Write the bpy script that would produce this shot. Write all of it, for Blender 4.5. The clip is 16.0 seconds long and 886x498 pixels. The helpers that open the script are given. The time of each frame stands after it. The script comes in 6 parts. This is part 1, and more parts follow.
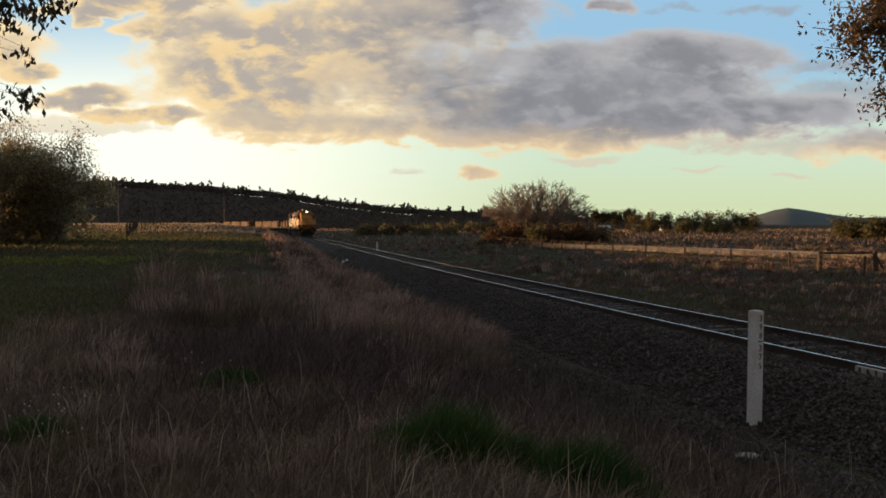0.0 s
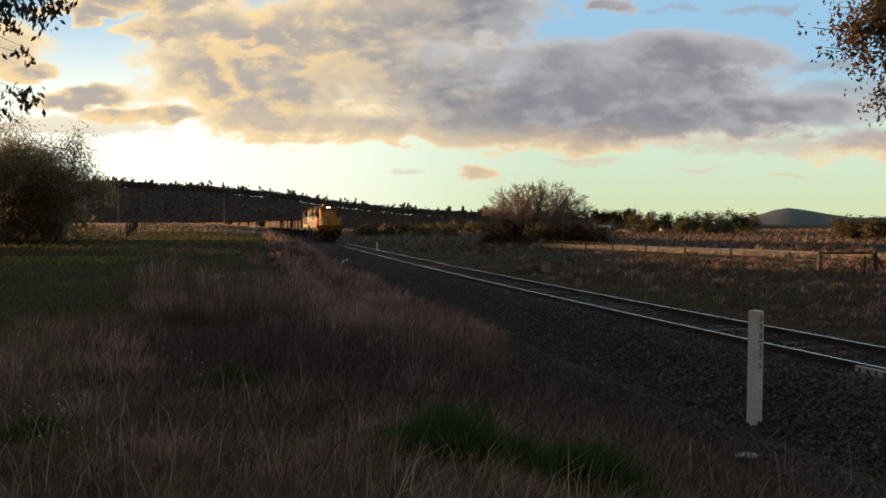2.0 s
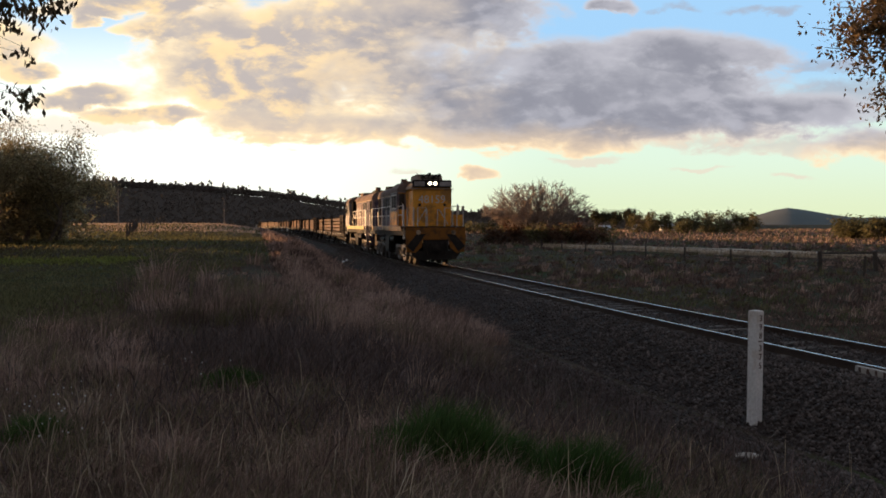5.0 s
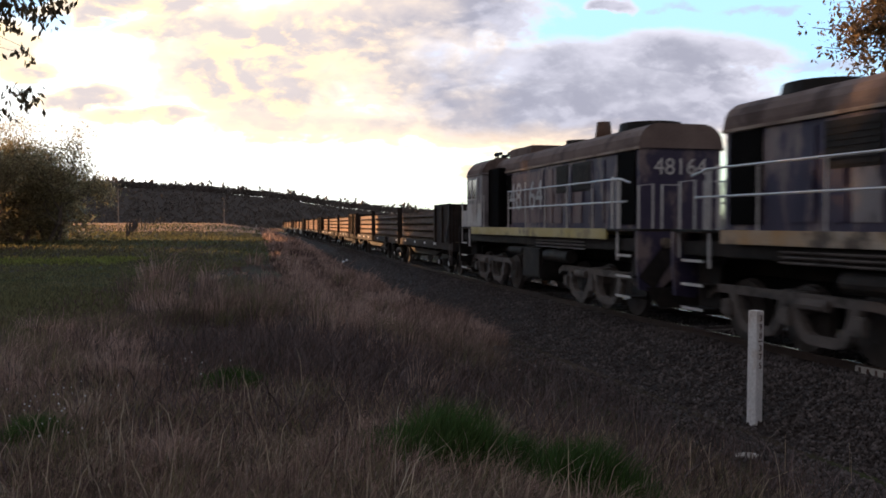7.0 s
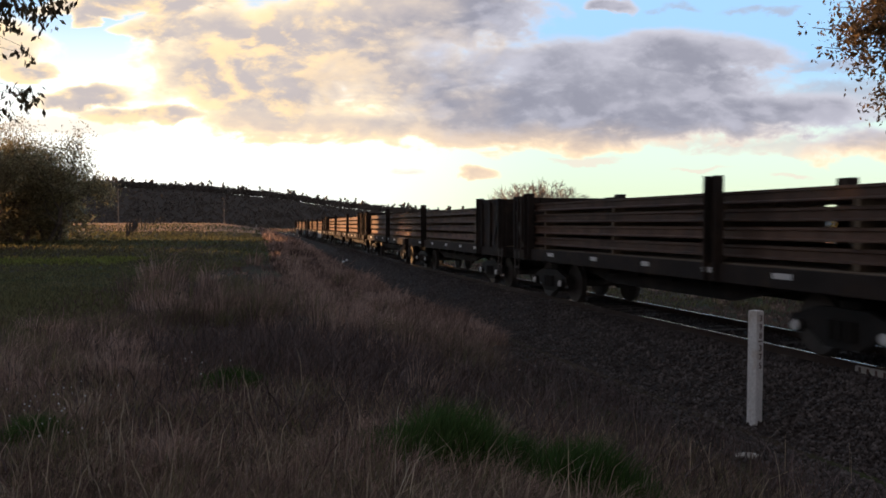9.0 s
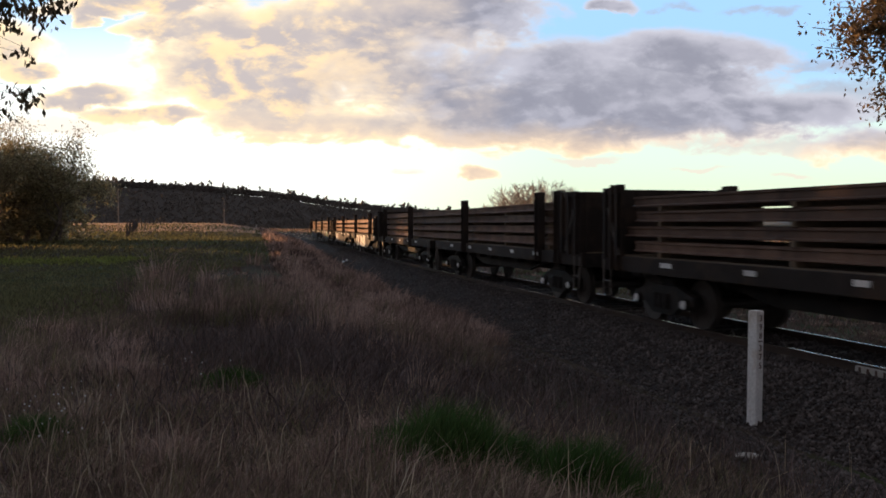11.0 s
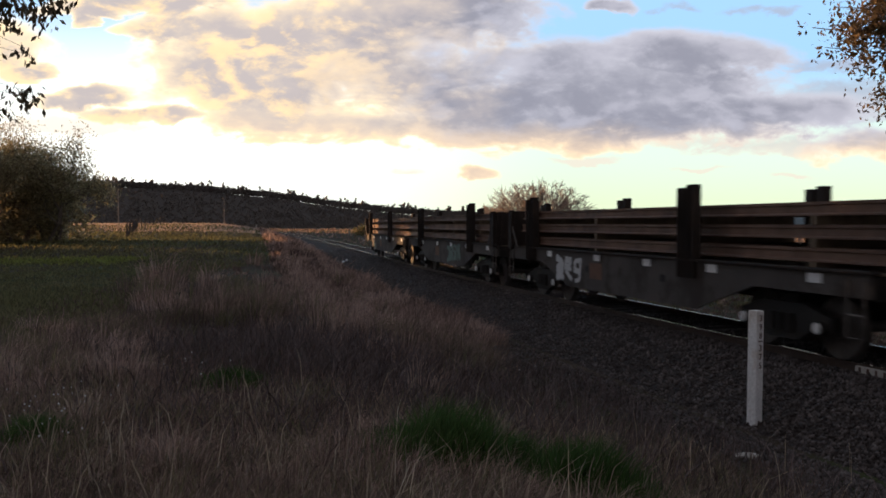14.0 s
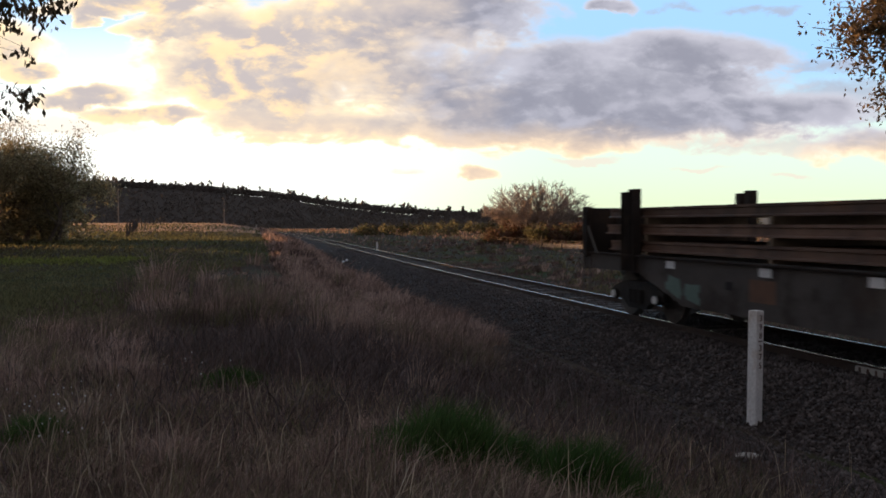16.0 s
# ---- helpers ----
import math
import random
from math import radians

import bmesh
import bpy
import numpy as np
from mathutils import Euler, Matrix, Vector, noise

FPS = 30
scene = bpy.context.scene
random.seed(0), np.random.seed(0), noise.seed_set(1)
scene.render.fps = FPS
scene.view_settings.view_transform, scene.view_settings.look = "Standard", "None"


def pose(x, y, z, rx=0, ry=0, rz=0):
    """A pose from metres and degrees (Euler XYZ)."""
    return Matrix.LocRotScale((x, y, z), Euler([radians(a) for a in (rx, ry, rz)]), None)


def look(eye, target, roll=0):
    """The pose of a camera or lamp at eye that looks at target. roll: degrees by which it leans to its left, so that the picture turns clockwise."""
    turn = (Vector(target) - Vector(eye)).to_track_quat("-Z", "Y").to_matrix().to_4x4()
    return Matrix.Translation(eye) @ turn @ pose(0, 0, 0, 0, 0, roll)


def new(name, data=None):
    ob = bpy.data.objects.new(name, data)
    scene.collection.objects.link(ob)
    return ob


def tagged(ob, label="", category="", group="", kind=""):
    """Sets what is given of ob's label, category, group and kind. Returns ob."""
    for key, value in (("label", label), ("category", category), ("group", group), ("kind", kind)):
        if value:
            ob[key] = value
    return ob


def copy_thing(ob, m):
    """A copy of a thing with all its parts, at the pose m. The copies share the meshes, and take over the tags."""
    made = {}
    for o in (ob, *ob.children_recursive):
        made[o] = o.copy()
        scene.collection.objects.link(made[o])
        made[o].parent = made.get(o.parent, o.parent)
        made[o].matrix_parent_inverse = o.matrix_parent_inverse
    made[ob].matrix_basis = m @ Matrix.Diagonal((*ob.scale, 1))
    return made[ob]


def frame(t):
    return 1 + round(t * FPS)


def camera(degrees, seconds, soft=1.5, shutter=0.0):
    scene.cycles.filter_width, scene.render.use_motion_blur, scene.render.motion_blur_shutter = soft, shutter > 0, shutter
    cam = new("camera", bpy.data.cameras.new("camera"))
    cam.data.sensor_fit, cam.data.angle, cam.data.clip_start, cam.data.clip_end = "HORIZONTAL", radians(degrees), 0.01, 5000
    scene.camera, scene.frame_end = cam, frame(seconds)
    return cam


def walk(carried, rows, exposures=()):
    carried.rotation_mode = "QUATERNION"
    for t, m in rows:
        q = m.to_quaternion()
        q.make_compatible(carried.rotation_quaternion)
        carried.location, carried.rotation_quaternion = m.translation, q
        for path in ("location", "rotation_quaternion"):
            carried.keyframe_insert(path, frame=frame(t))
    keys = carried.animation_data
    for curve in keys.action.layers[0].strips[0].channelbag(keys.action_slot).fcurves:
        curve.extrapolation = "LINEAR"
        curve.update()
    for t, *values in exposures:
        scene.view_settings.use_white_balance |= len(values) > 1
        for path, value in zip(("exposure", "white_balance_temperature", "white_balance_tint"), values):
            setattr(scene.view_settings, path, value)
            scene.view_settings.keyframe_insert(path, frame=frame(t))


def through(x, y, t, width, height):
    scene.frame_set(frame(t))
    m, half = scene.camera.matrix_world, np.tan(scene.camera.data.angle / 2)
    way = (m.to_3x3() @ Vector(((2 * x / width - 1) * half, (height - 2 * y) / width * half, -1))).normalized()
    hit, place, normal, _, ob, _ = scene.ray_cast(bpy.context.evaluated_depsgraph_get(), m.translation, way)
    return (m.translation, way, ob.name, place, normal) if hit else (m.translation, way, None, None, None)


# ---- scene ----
SPEED, SLOWING, PASS_AT, PASS_S = 19.377, 0.1173, 6.3, 14.40

cam = camera(54.907, 16.0, soft=1.7, shutter=0.22)
EYE = pose(0, 0, 1.966, 90 - 1.705, 0, 0)
walk(cam, [(0.0, EYE), (16.0, EYE)],
     exposures=[(0.0, -0.06, 6450, 4), (2.5, 0.0, 6400, 5), (4.0, 0.04, 6300, 6), (5.2, 0.26, 6150, 9), (6.3, 0.54, 6050, 11), (7.0, 0.76, 6050, 12), (7.6, 0.64, 6050, 12), (8.3, 0.46, 6050, 12), (9.2, 0.34, 6050, 11), (11.4, 0.38, 6050, 11), (16.0, 0.38, 6050, 11)])

# ---- sky and sun ----
SUN_AZ, SUN_EL = radians(-70), radians(2.7)      # clockwise from +Y, above the horizon


def make_world():
    world = bpy.data.worlds.new("evening_sky")
    scene.world = world
    world.use_nodes = True
    nt = world.node_tree
    nt.nodes.clear()
    N, L = nt.nodes.new, nt.links.new

    def math_(op, a, b=None, c=None, clamp=False):
        n = N("ShaderNodeMath")
        n.operation, n.use_clamp = op, clamp
        for i, v in enumerate((a, b, c)):
            if v is None:
                continue
            if isinstance(v, (int, float)):
                n.inputs[i].default_value = v
            else:
                L(v, n.inputs[i])
        return n.outputs[0]

    def mix(f, a, b):
        n = N("ShaderNodeMix")
        n.data_type = "RGBA"
        for i, v in ((0, f), (6, a), (7, b)):
            if isinstance(v, (int, float)):
                n.inputs[i].default_value = v
            elif isinstance(v, tuple):
                n.inputs[i].default_value = (*v, 1)
            else:
                L(v, n.inputs[i])
        return n.outputs[2]

    def step(v, lo, hi):
        n = N("ShaderNodeMapRange")
        n.interpolation_type = "SMOOTHSTEP"
        L(v, n.inputs[0])
        n.inputs[1].default_value, n.inputs[2].default_value = lo, hi
        return n.outputs[0]

    co = N("ShaderNodeTexCoord").outputs["Generated"]
    sep = N("ShaderNodeSeparateXYZ")
    L(co, sep.inputs[0])
    fwd = math_("MAXIMUM", sep.outputs[1], 0.12)
    # tangent-plane coordinates of the sky ahead: a to the right, e upwards
    a = math_("DIVIDE", sep.outputs[0], fwd)
    e = math_("DIVIDE", sep.outputs[2], fwd)
    sky = N("ShaderNodeTexSky")
    sky.sky_type, sky.sun_disc = "NISHITA", False
    sky.sun_elevation, sky.sun_rotation = SUN_EL, SUN_AZ
    sky.dust_density, sky.ozone_density = 2.0, 2.0
    nishita = N("ShaderNodeVectorMath")
    nishita.operation = "SCALE"
    L(sky.outputs[0], nishita.inputs[0])
    nishita.inputs[3].default_value = 0.09
    # clear air between the clouds: pale at the horizon, blue higher up, glowing on the sun's side
    clear = mix(step(e, 0.0, 0.09), (0.83, 0.90, 0.56), (0.82, 0.96, 0.76))
    clear = mix(step(e, 0.09, 0.20), clear, (0.42, 0.68, 0.95))
    glow = math_("MULTIPLY", step(a, 0.16, -0.34), step(e, 0.30, 0.09))
    clear = mix(glow, clear, (1.42, 1.38, 1.20))
    clear = mix(0.12, clear, nishita.outputs[0])

    # clouds: broad masses broken up by noise
    def field(da, de):
        vec = N("ShaderNodeCombineXYZ")
        L(math_("ADD", a, da), vec.inputs[0])
        L(math_("MULTIPLY", math_("ADD", e, de), 1.9), vec.inputs[1])

        def fbm(scale, detail, rough, shift, dist):
            m = N("ShaderNodeMapping")
            m.inputs["Location"].default_value = shift
            L(vec.outputs[0], m.inputs[0])
            n = N("ShaderNodeTexNoise")
            L(m.outputs[0], n.inputs["Vector"])
            n.inputs["Scale"].default_value, n.inputs["Detail"].default_value = scale, detail
            n.inputs["Roughness"].default_value, n.inputs["Distortion"].default_value = rough, dist
            return math_("SUBTRACT", n.outputs[0], 0.5)
        n1 = fbm(5.2, 4, 0.5, (3.1, 1.7, 0.3), 0.3)
        n2 = fbm(15, 6, 0.55, (0.4, 5.2, 2.0), 0.35)
        n3 = fbm(46, 5, 0.6, (2.4, 1.2, 5.0), 0.3)
        both = math_("ADD", math_("MULTIPLY", n1, 1.5), math_("MULTIPLY", n2, 1.25))
        return math_("ADD", both, math_("MULTIPLY", n3, 0.30)), n2, n1, fbm(9.5, 5, 0.55, (7.3, 2.9, 1.1), 0.4), n3

    nz, n2, wide, puff, fine = field(0.0, 0.0)
    toward = field(-0.010, -0.012)[0]
    wa, we = math_("ADD", a, math_("MULTIPLY", wide, 0.12)), math_("ADD", e, math_("MULTIPLY", n2, 0.040))

    def masses(rows):
        body = None
        for ca, ce, ra, re, tilt in rows:
            da, de = math_("SUBTRACT", wa, ca), math_("SUBTRACT", we, ce)
            p = math_("ADD", math_("MULTIPLY", da, math.cos(tilt)), math_("MULTIPLY", de, math.sin(tilt)))
            q = math_("SUBTRACT", math_("MULTIPLY", de, math.cos(tilt)), math_("MULTIPLY", da, math.sin(tilt)))
            r2 = math_("ADD", math_("POWER", math_("ABSOLUTE", math_("DIVIDE", p, ra)), 2.0),
                       math_("POWER", math_("ABSOLUTE", math_("DIVIDE", q, re)), 2.0))
            v = math_("SUBTRACT", 1.0, r2)
            body = v if body is None else math_("MAXIMUM", body, v)
        return math_("MAXIMUM", body, -1.4)
    thick = math_("ADD", math_("MULTIPLY", masses(CLOUDS), 0.70), math_("ADD", nz, 0.06))
    veil = math_("MULTIPLY", step(math_("ADD", math_("MULTIPLY", masses(VEILS), 0.5), math_("ADD", nz, math_("MULTIPLY", fine, 0.6))), -0.10, 0.5), 0.72)
    cover = step(thick, -0.12, 0.27)
    core = step(thick, 0.02, 0.60)
    # the side of each billow that faces the sunset is lit
    face = math_("ADD", math_("MULTIPLY", math_("SUBTRACT", nz, toward), 1.1), 0.40, clamp=True)
    warm = step(math_("ADD", a, math_("MULTIPLY", puff, 0.55)), 0.10, -0.17)
    gold = step(math_("ADD", puff, math_("MULTIPLY", math_("SUBTRACT", nz, toward), 0.5)), -0.02, 0.17)
    low = step(math_("ADD", e, math_("ADD", math_("MULTIPLY", n2, 0.05), math_("MULTIPLY", a, 0.03))), 0.128, 0.088)
    lit = mix(warm, (0.60, 0.575, 0.60), (1.16, 0.88, 0.52))
    lit = mix(math_("MULTIPLY", low, 0.85), lit, (1.10, 0.80, 0.45))
    shade = mix(warm, (0.285, 0.278, 0.315), (0.53, 0.455, 0.415))
    shade = mix(math_("MULTIPLY", gold, math_("MULTIPLY", warm, 0.85)), shade, (1.06, 0.74, 0.37))
    shade = mix(math_("MULTIPLY", math_("MULTIPLY", gold, 0.35), math_("SUBTRACT", 1.0, warm)), shade, (0.56, 0.53, 0.57))
    shade = mix(math_("MULTIPLY", low, 0.62), shade, (0.92, 0.67, 0.43))
    dark = math_("MULTIPLY", core, math_("SUBTRACT", 1.25, face), clamp=True)
    cloud = mix(math_("ADD", math_("MULTIPLY", dark, 0.6), math_("MULTIPLY", core, 0.4), clamp=True), lit, shade)
    wisp = mix(low, mix(warm, (0.40, 0.40, 0.45), (1.0, 0.82, 0.58)), (0.80, 0.66, 0.52))
    out = mix(cover, mix(veil, clear, wisp), cloud)
    # dusk: the sky dims overhead and away from the sunset
    dusk = N("ShaderNodeMapRange")
    L(sep.outputs[1], dusk.inputs[0])
    for i, v in enumerate((0.2, 0.82, 0.38, 0.95)):
        dusk.inputs[i + 1].default_value = v
    out = mix(step(sep.outputs[1], 0.75, 0.35), out, (0.56, 0.51, 0.51))
    bg = N("ShaderNodeBackground")
    L(out, bg.inputs[0])
    L(dusk.outputs[0], bg.inputs[1])
    o = N("ShaderNodeOutputWorld")
    L(bg.outputs[0], o.inputs[0])


# centre (to the side, up), half widths and tilt of the cloud masses, as tangents
CLOUDS = [(0.075, 0.160, 0.33, 0.066, -0.02), (-0.150, 0.195, 0.19, 0.080, 0.0), (0.011, 0.245, 0.125, 0.06, 0.0), (0.272, 0.196, 0.145, 0.032, -0.04),
          (0.243, 0.124, 0.27, 0.032, 0.02), (-0.34, 0.254, 0.11, 0.016, 0.05), (-0.300, 0.226, 0.07, 0.018, 0.0), (-0.413, 0.146, 0.056, 0.013, 0.1),
          (-0.325, 0.126, 0.075, 0.010, -0.05), (-0.005, 0.110, 0.27, 0.026, -0.04), (0.030, 0.0605, 0.030, 0.008, 0.0), (0.186, 0.254, 0.036, 0.010, 0.0),
          (-0.485, 0.176, 0.045, 0.013, 0.0), (0.6, 0.09, 0.16, 0.03, 0.0), (-0.62, 0.2, 0.16, 0.05, 0.0)]
VEILS = [(0.44, 0.184, 0.085, 0.010, 0.0), (0.46, 0.140, 0.12, 0.030, 0.05), (0.42, 0.090, 0.16, 0.011, 0.0), (0.375, 0.247, 0.05, 0.007, 0.0),
         (0.266, 0.251, 0.03, 0.006, 0.0), (0.17, 0.0725, 0.05, 0.005, 0.05), (0.30, 0.063, 0.05, 0.003, 0.0), (0.40, 0.058, 0.03, 0.004, 0.0),
         (-0.056, 0.0635, 0.02, 0.004, 0.0), (0.29, 0.094, 0.10, 0.008, 0.0), (-0.28, 0.165, 0.10, 0.030, 0.2), (-0.40, 0.115, 0.10, 0.010, 0.0)]
make_world()
lamp = bpy.data.lights.new("sun", "SUN")
lamp.energy, lamp.angle, lamp.color = 8.0, radians(0.6), (1.0, 0.54, 0.23)
sun = new("sun", lamp)
sun_to = Vector((math.sin(SUN_AZ) * math.cos(SUN_EL), math.cos(SUN_AZ) * math.cos(SUN_EL), math.sin(SUN_EL)))
sun.matrix_world = look(sun_to * 100, (0, 0, 0))


# ---- materials ----
def material(name, c1, c2, scale=5.0, rough=0.8, metal=0.0, bump=0.3, fine=60.0, island=0.0, rand=0.0, dirt=None, dirt_scale=1.2, dirt_amount=0.5,
             stretch=(1, 1, 1), glass=0.0, sheen=0.0, through=0.0, bump_dist=0.02, spec=0.5):
    m = bpy.data.materials.new(name)
    m.use_nodes = True
    nt = m.node_tree
    N, L = nt.nodes.new, nt.links.new
    b = nt.nodes["Principled BSDF"]
    co = N("ShaderNodeTexCoord").outputs["Object"]
    mp = N("ShaderNodeMapping")
    mp.inputs["Scale"].default_value = stretch
    L(co, mp.inputs[0])

    def tex(sc, detail=5):
        n = N("ShaderNodeTexNoise")
        L(mp.outputs[0], n.inputs["Vector"])
        n.inputs["Scale"].default_value, n.inputs["Detail"].default_value = sc, detail
        n.inputs["Roughness"].default_value = 0.6
        return n.outputs[0]

    def mix(f, a, bb, blend="MIX"):
        n = N("ShaderNodeMix")
        n.data_type, n.blend_type = "RGBA", blend
        for i, v in ((0, f), (6, a), (7, bb)):
            if isinstance(v, (int, float)):
                n.inputs[i].default_value = v
            elif isinstance(v, tuple):
                n.inputs[i].default_value = (*v, 1)
            else:
                L(v, n.inputs[i])
        return n.outputs[2]

    def rng(v, lo, hi, to0=0.0, to1=1.0):
        n = N("ShaderNodeMapRange")
        L(v, n.inputs[0])
        for i, x in enumerate((lo, hi, to0, to1)):
            n.inputs[i + 1].default_value = x
        return n.outputs[0]

    big, small = tex(scale), tex(fine, 3)
    col = mix(rng(big, 0.3, 0.7), c1, c2)
    if dirt:
        col = mix(rng(tex(dirt_scale, 8), 0.5, 0.62, 0.0, dirt_amount), col, dirt)
    v = rng(small, 0.25, 0.75, 0.82, 1.18)
    hsv = N("ShaderNodeHueSaturation")
    L(col, hsv.inputs["Color"])
    if island or rand:
        src = N("ShaderNodeNewGeometry").outputs["Random Per Island"] if island else N("ShaderNodeObjectInfo").outputs["Random"]
        k = island or rand
        mul = N("ShaderNodeMath")
        mul.operation = "MULTIPLY"
        L(v, mul.inputs[0])
        L(rng(src, 0, 1, 1 - k, 1 + k), mul.inputs[1])
        v = mul.outputs[0]
    L(v, hsv.inputs["Value"])
    L(hsv.outputs[0], b.inputs["Base Color"])
    L(rng(small, 0.2, 0.8, max(rough - 0.1, 0.02), min(rough + 0.1, 1)), b.inputs["Roughness"])
    b.inputs["Metallic"].default_value = metal
    b.inputs["Specular IOR Level"].default_value = spec if not through else 0.15
    if glass:
        b.inputs["Transmission Weight"].default_value = glass
    if bump:
        bp = N("ShaderNodeBump")
        bp.inputs["Strength"].default_value, bp.inputs["Distance"].default_value = bump, bump_dist
        L(small, bp.inputs["Height"])
        L(bp.outputs[0], b.inputs["Normal"])
    if through:
        t = N("ShaderNodeBsdfTranslucent")
        L(hsv.outputs[0], t.inputs[0])
        s = N("ShaderNodeMixShader")
        s.inputs[0].default_value = through
        L(b.outputs[0], s.inputs[1])
        L(t.outputs[0], s.inputs[2])
        L(s.outputs[0], nt.nodes["Material Output"].inputs[0])
    return m


def glowing(name, color, strength):
    m = bpy.data.materials.new(name)
    m.use_nodes = True
    b = m.node_tree.nodes["Principled BSDF"]
    b.inputs["Base Color"].default_value = (*color, 1)
    b.inputs["Emission Color"].default_value = (*color, 1)
    b.inputs["Emission Strength"].default_value = strength
    return m


M_SOIL = material("meadow_soil", (0.036, 0.030, 0.020), (0.066, 0.050, 0.036), 0.35, 0.95, 0, 0.8, 9, dirt=(0.04, 0.06, 0.018), dirt_scale=0.12, dirt_amount=0.9, bump_dist=0.1, spec=0.05)
M_BALLAST = material("ballast_bed", (0.032, 0.026, 0.024), (0.054, 0.045, 0.042), 3, 0.95, 0, 1.0, 22, dirt=(0.042, 0.032, 0.027), dirt_scale=0.6, bump_dist=0.06, spec=0.1)
M_STONE = material("ballast_stone", (0.050, 0.042, 0.041), (0.115, 0.100, 0.096), 4, 0.9, 0, 0.4, 40, island=0.55, spec=0.2)
M_RAILTOP = material("polished_rail_head", (0.62, 0.60, 0.58), (0.5, 0.47, 0.44), 3, 0.22, 1.0, 0.05, 30, stretch=(1, 1, 1))
M_RUST = material("rusty_steel", (0.095, 0.052, 0.034), (0.165, 0.098, 0.066), 2.5, 0.75, 0.15, 0.3, 40, rand=0.3, dirt=(0.05, 0.032, 0.026), dirt_scale=0.9, dirt_amount=0.6)
M_OLDRAIL = material("dark_rail_side", (0.035, 0.022, 0.016), (0.06, 0.038, 0.028), 2.5, 0.85, 0.0, 0.3, 40)
M_SLEEPER = material("weathered_sleeper", (0.06, 0.05, 0.042), (0.12, 0.10, 0.085), 2, 0.9, 0, 0.6, 25, rand=0.3, stretch=(0.3, 3, 3))
M_CONCRETE = material("pale_concrete", (0.36, 0.34, 0.31), (0.48, 0.46, 0.43), 3, 0.9, 0, 0.4, 40, dirt=(0.2, 0.17, 0.14))
M_WHITE = material("white_post_paint", (0.72, 0.74, 0.76), (0.80, 0.80, 0.80), 4, 0.6, 0, 0.15, 30, dirt=(0.50, 0.42, 0.34), dirt_scale=2.5, dirt_amount=0.55)
M_LETTER = material("worn_letter_paint", (0.05, 0.035, 0.03), (0.12, 0.05, 0.03), 9, 0.7, 0, 0.1, 60)
M_YELLOW = material("sooty_yellow_paint", (0.80, 0.37, 0.028), (0.70, 0.30, 0.022), 1.4, 0.5, 0, 0.12, 30, dirt=(0.16, 0.085, 0.03), dirt_scale=1.9, dirt_amount=0.65)
# grimy orange, darkened further because the headstock's front is unlit
M_GRIMESHADE = material("grimy_unlit_orange", (0.26, 0.105, 0.014), (0.20, 0.08, 0.012), 1.4, 0.7, 0, 0.2, 30, dirt=(0.05, 0.03, 0.018), dirt_scale=2.2, dirt_amount=0.8, spec=0.3)
M_BLUEGREY = material("faded_blue_paint", (0.030, 0.026, 0.062), (0.060, 0.048, 0.085), 1.3, 0.55, 0, 0.12, 30, dirt=(0.25, 0.20, 0.19), dirt_scale=1.5, dirt_amount=0.85, spec=0.35, stretch=(1, 1.7, 0.6))
M_MAUVE = material("bleached_mauve_paint", (0.17, 0.125, 0.13), (0.25, 0.19, 0.18), 1.6, 0.65, 0, 0.12, 30, dirt=(0.05, 0.04, 0.06), dirt_scale=2.0, dirt_amount=0.7, spec=0.3, stretch=(1, 1.6, 0.6))
M_SILVER = material("dull_silver_paint", (0.42, 0.41, 0.42), (0.32, 0.30, 0.31), 1.2, 0.5, 0.1, 0.12, 30, dirt=(0.16, 0.12, 0.11), dirt_scale=1.4, dirt_amount=0.6)
M_ROOF = material("sooty_roof", (0.145, 0.110, 0.100), (0.23, 0.18, 0.16), 1.2, 0.92, 0, 0.2, 25, dirt=(0.07, 0.052, 0.048), dirt_scale=0.9, dirt_amount=0.8, spec=0.1)
M_PALEROOF = material("dusty_pale_roof", (0.33, 0.27, 0.22), (0.42, 0.35, 0.29), 1.2, 0.9, 0, 0.2, 25, dirt=(0.15, 0.11, 0.09), dirt_scale=1.1, dirt_amount=0.7, spec=0.15)
M_BLACK = material("grimy_black_steel", (0.012, 0.011, 0.010), (0.026, 0.022, 0.020), 2, 0.75, 0.1, 0.3, 30, dirt=(0.045, 0.034, 0.028), dirt_scale=2.0, spec=0.3)
M_BOGIE = material("dusty_grey_bogie", (0.095, 0.080, 0.072), (0.155, 0.135, 0.122), 2, 0.85, 0, 0.3, 30, dirt=(0.035, 0.030, 0.027), dirt_scale=2.0, dirt_amount=0.8)
M_WHEEL = material("worn_wheel_steel", (0.05, 0.042, 0.038), (0.10, 0.088, 0.08), 3, 0.6, 0.3, 0.2, 30)
M_STRIPE = material("cream_sill_stripe", (0.44, 0.35, 0.10), (0.52, 0.46, 0.24), 1.5, 0.6, 0, 0.1, 30, dirt=(0.12, 0.09, 0.07), dirt_scale=1.8, dirt_amount=0.7)
M_GOLDSTRIPE = material("orange_sill_stripe", (0.42, 0.23, 0.06), (0.40, 0.34, 0.27), 0.9, 0.7, 0, 0.1, 30, dirt=(0.05, 0.038, 0.03), dirt_scale=1.6, dirt_amount=0.85)
M_HANDRAIL = material("pale_handrail", (0.62, 0.61, 0.60), (0.5, 0.49, 0.48), 5, 0.45, 0.2, 0.05, 40)
M_WORN = material("streaked_grey_paint", (0.23, 0.21, 0.22), (0.30, 0.275, 0.28), 1.5, 0.6, 0, 0.12, 30, dirt=(0.05, 0.042, 0.06), dirt_scale=2.2, dirt_amount=0.8, stretch=(1, 1.8, 0.5))
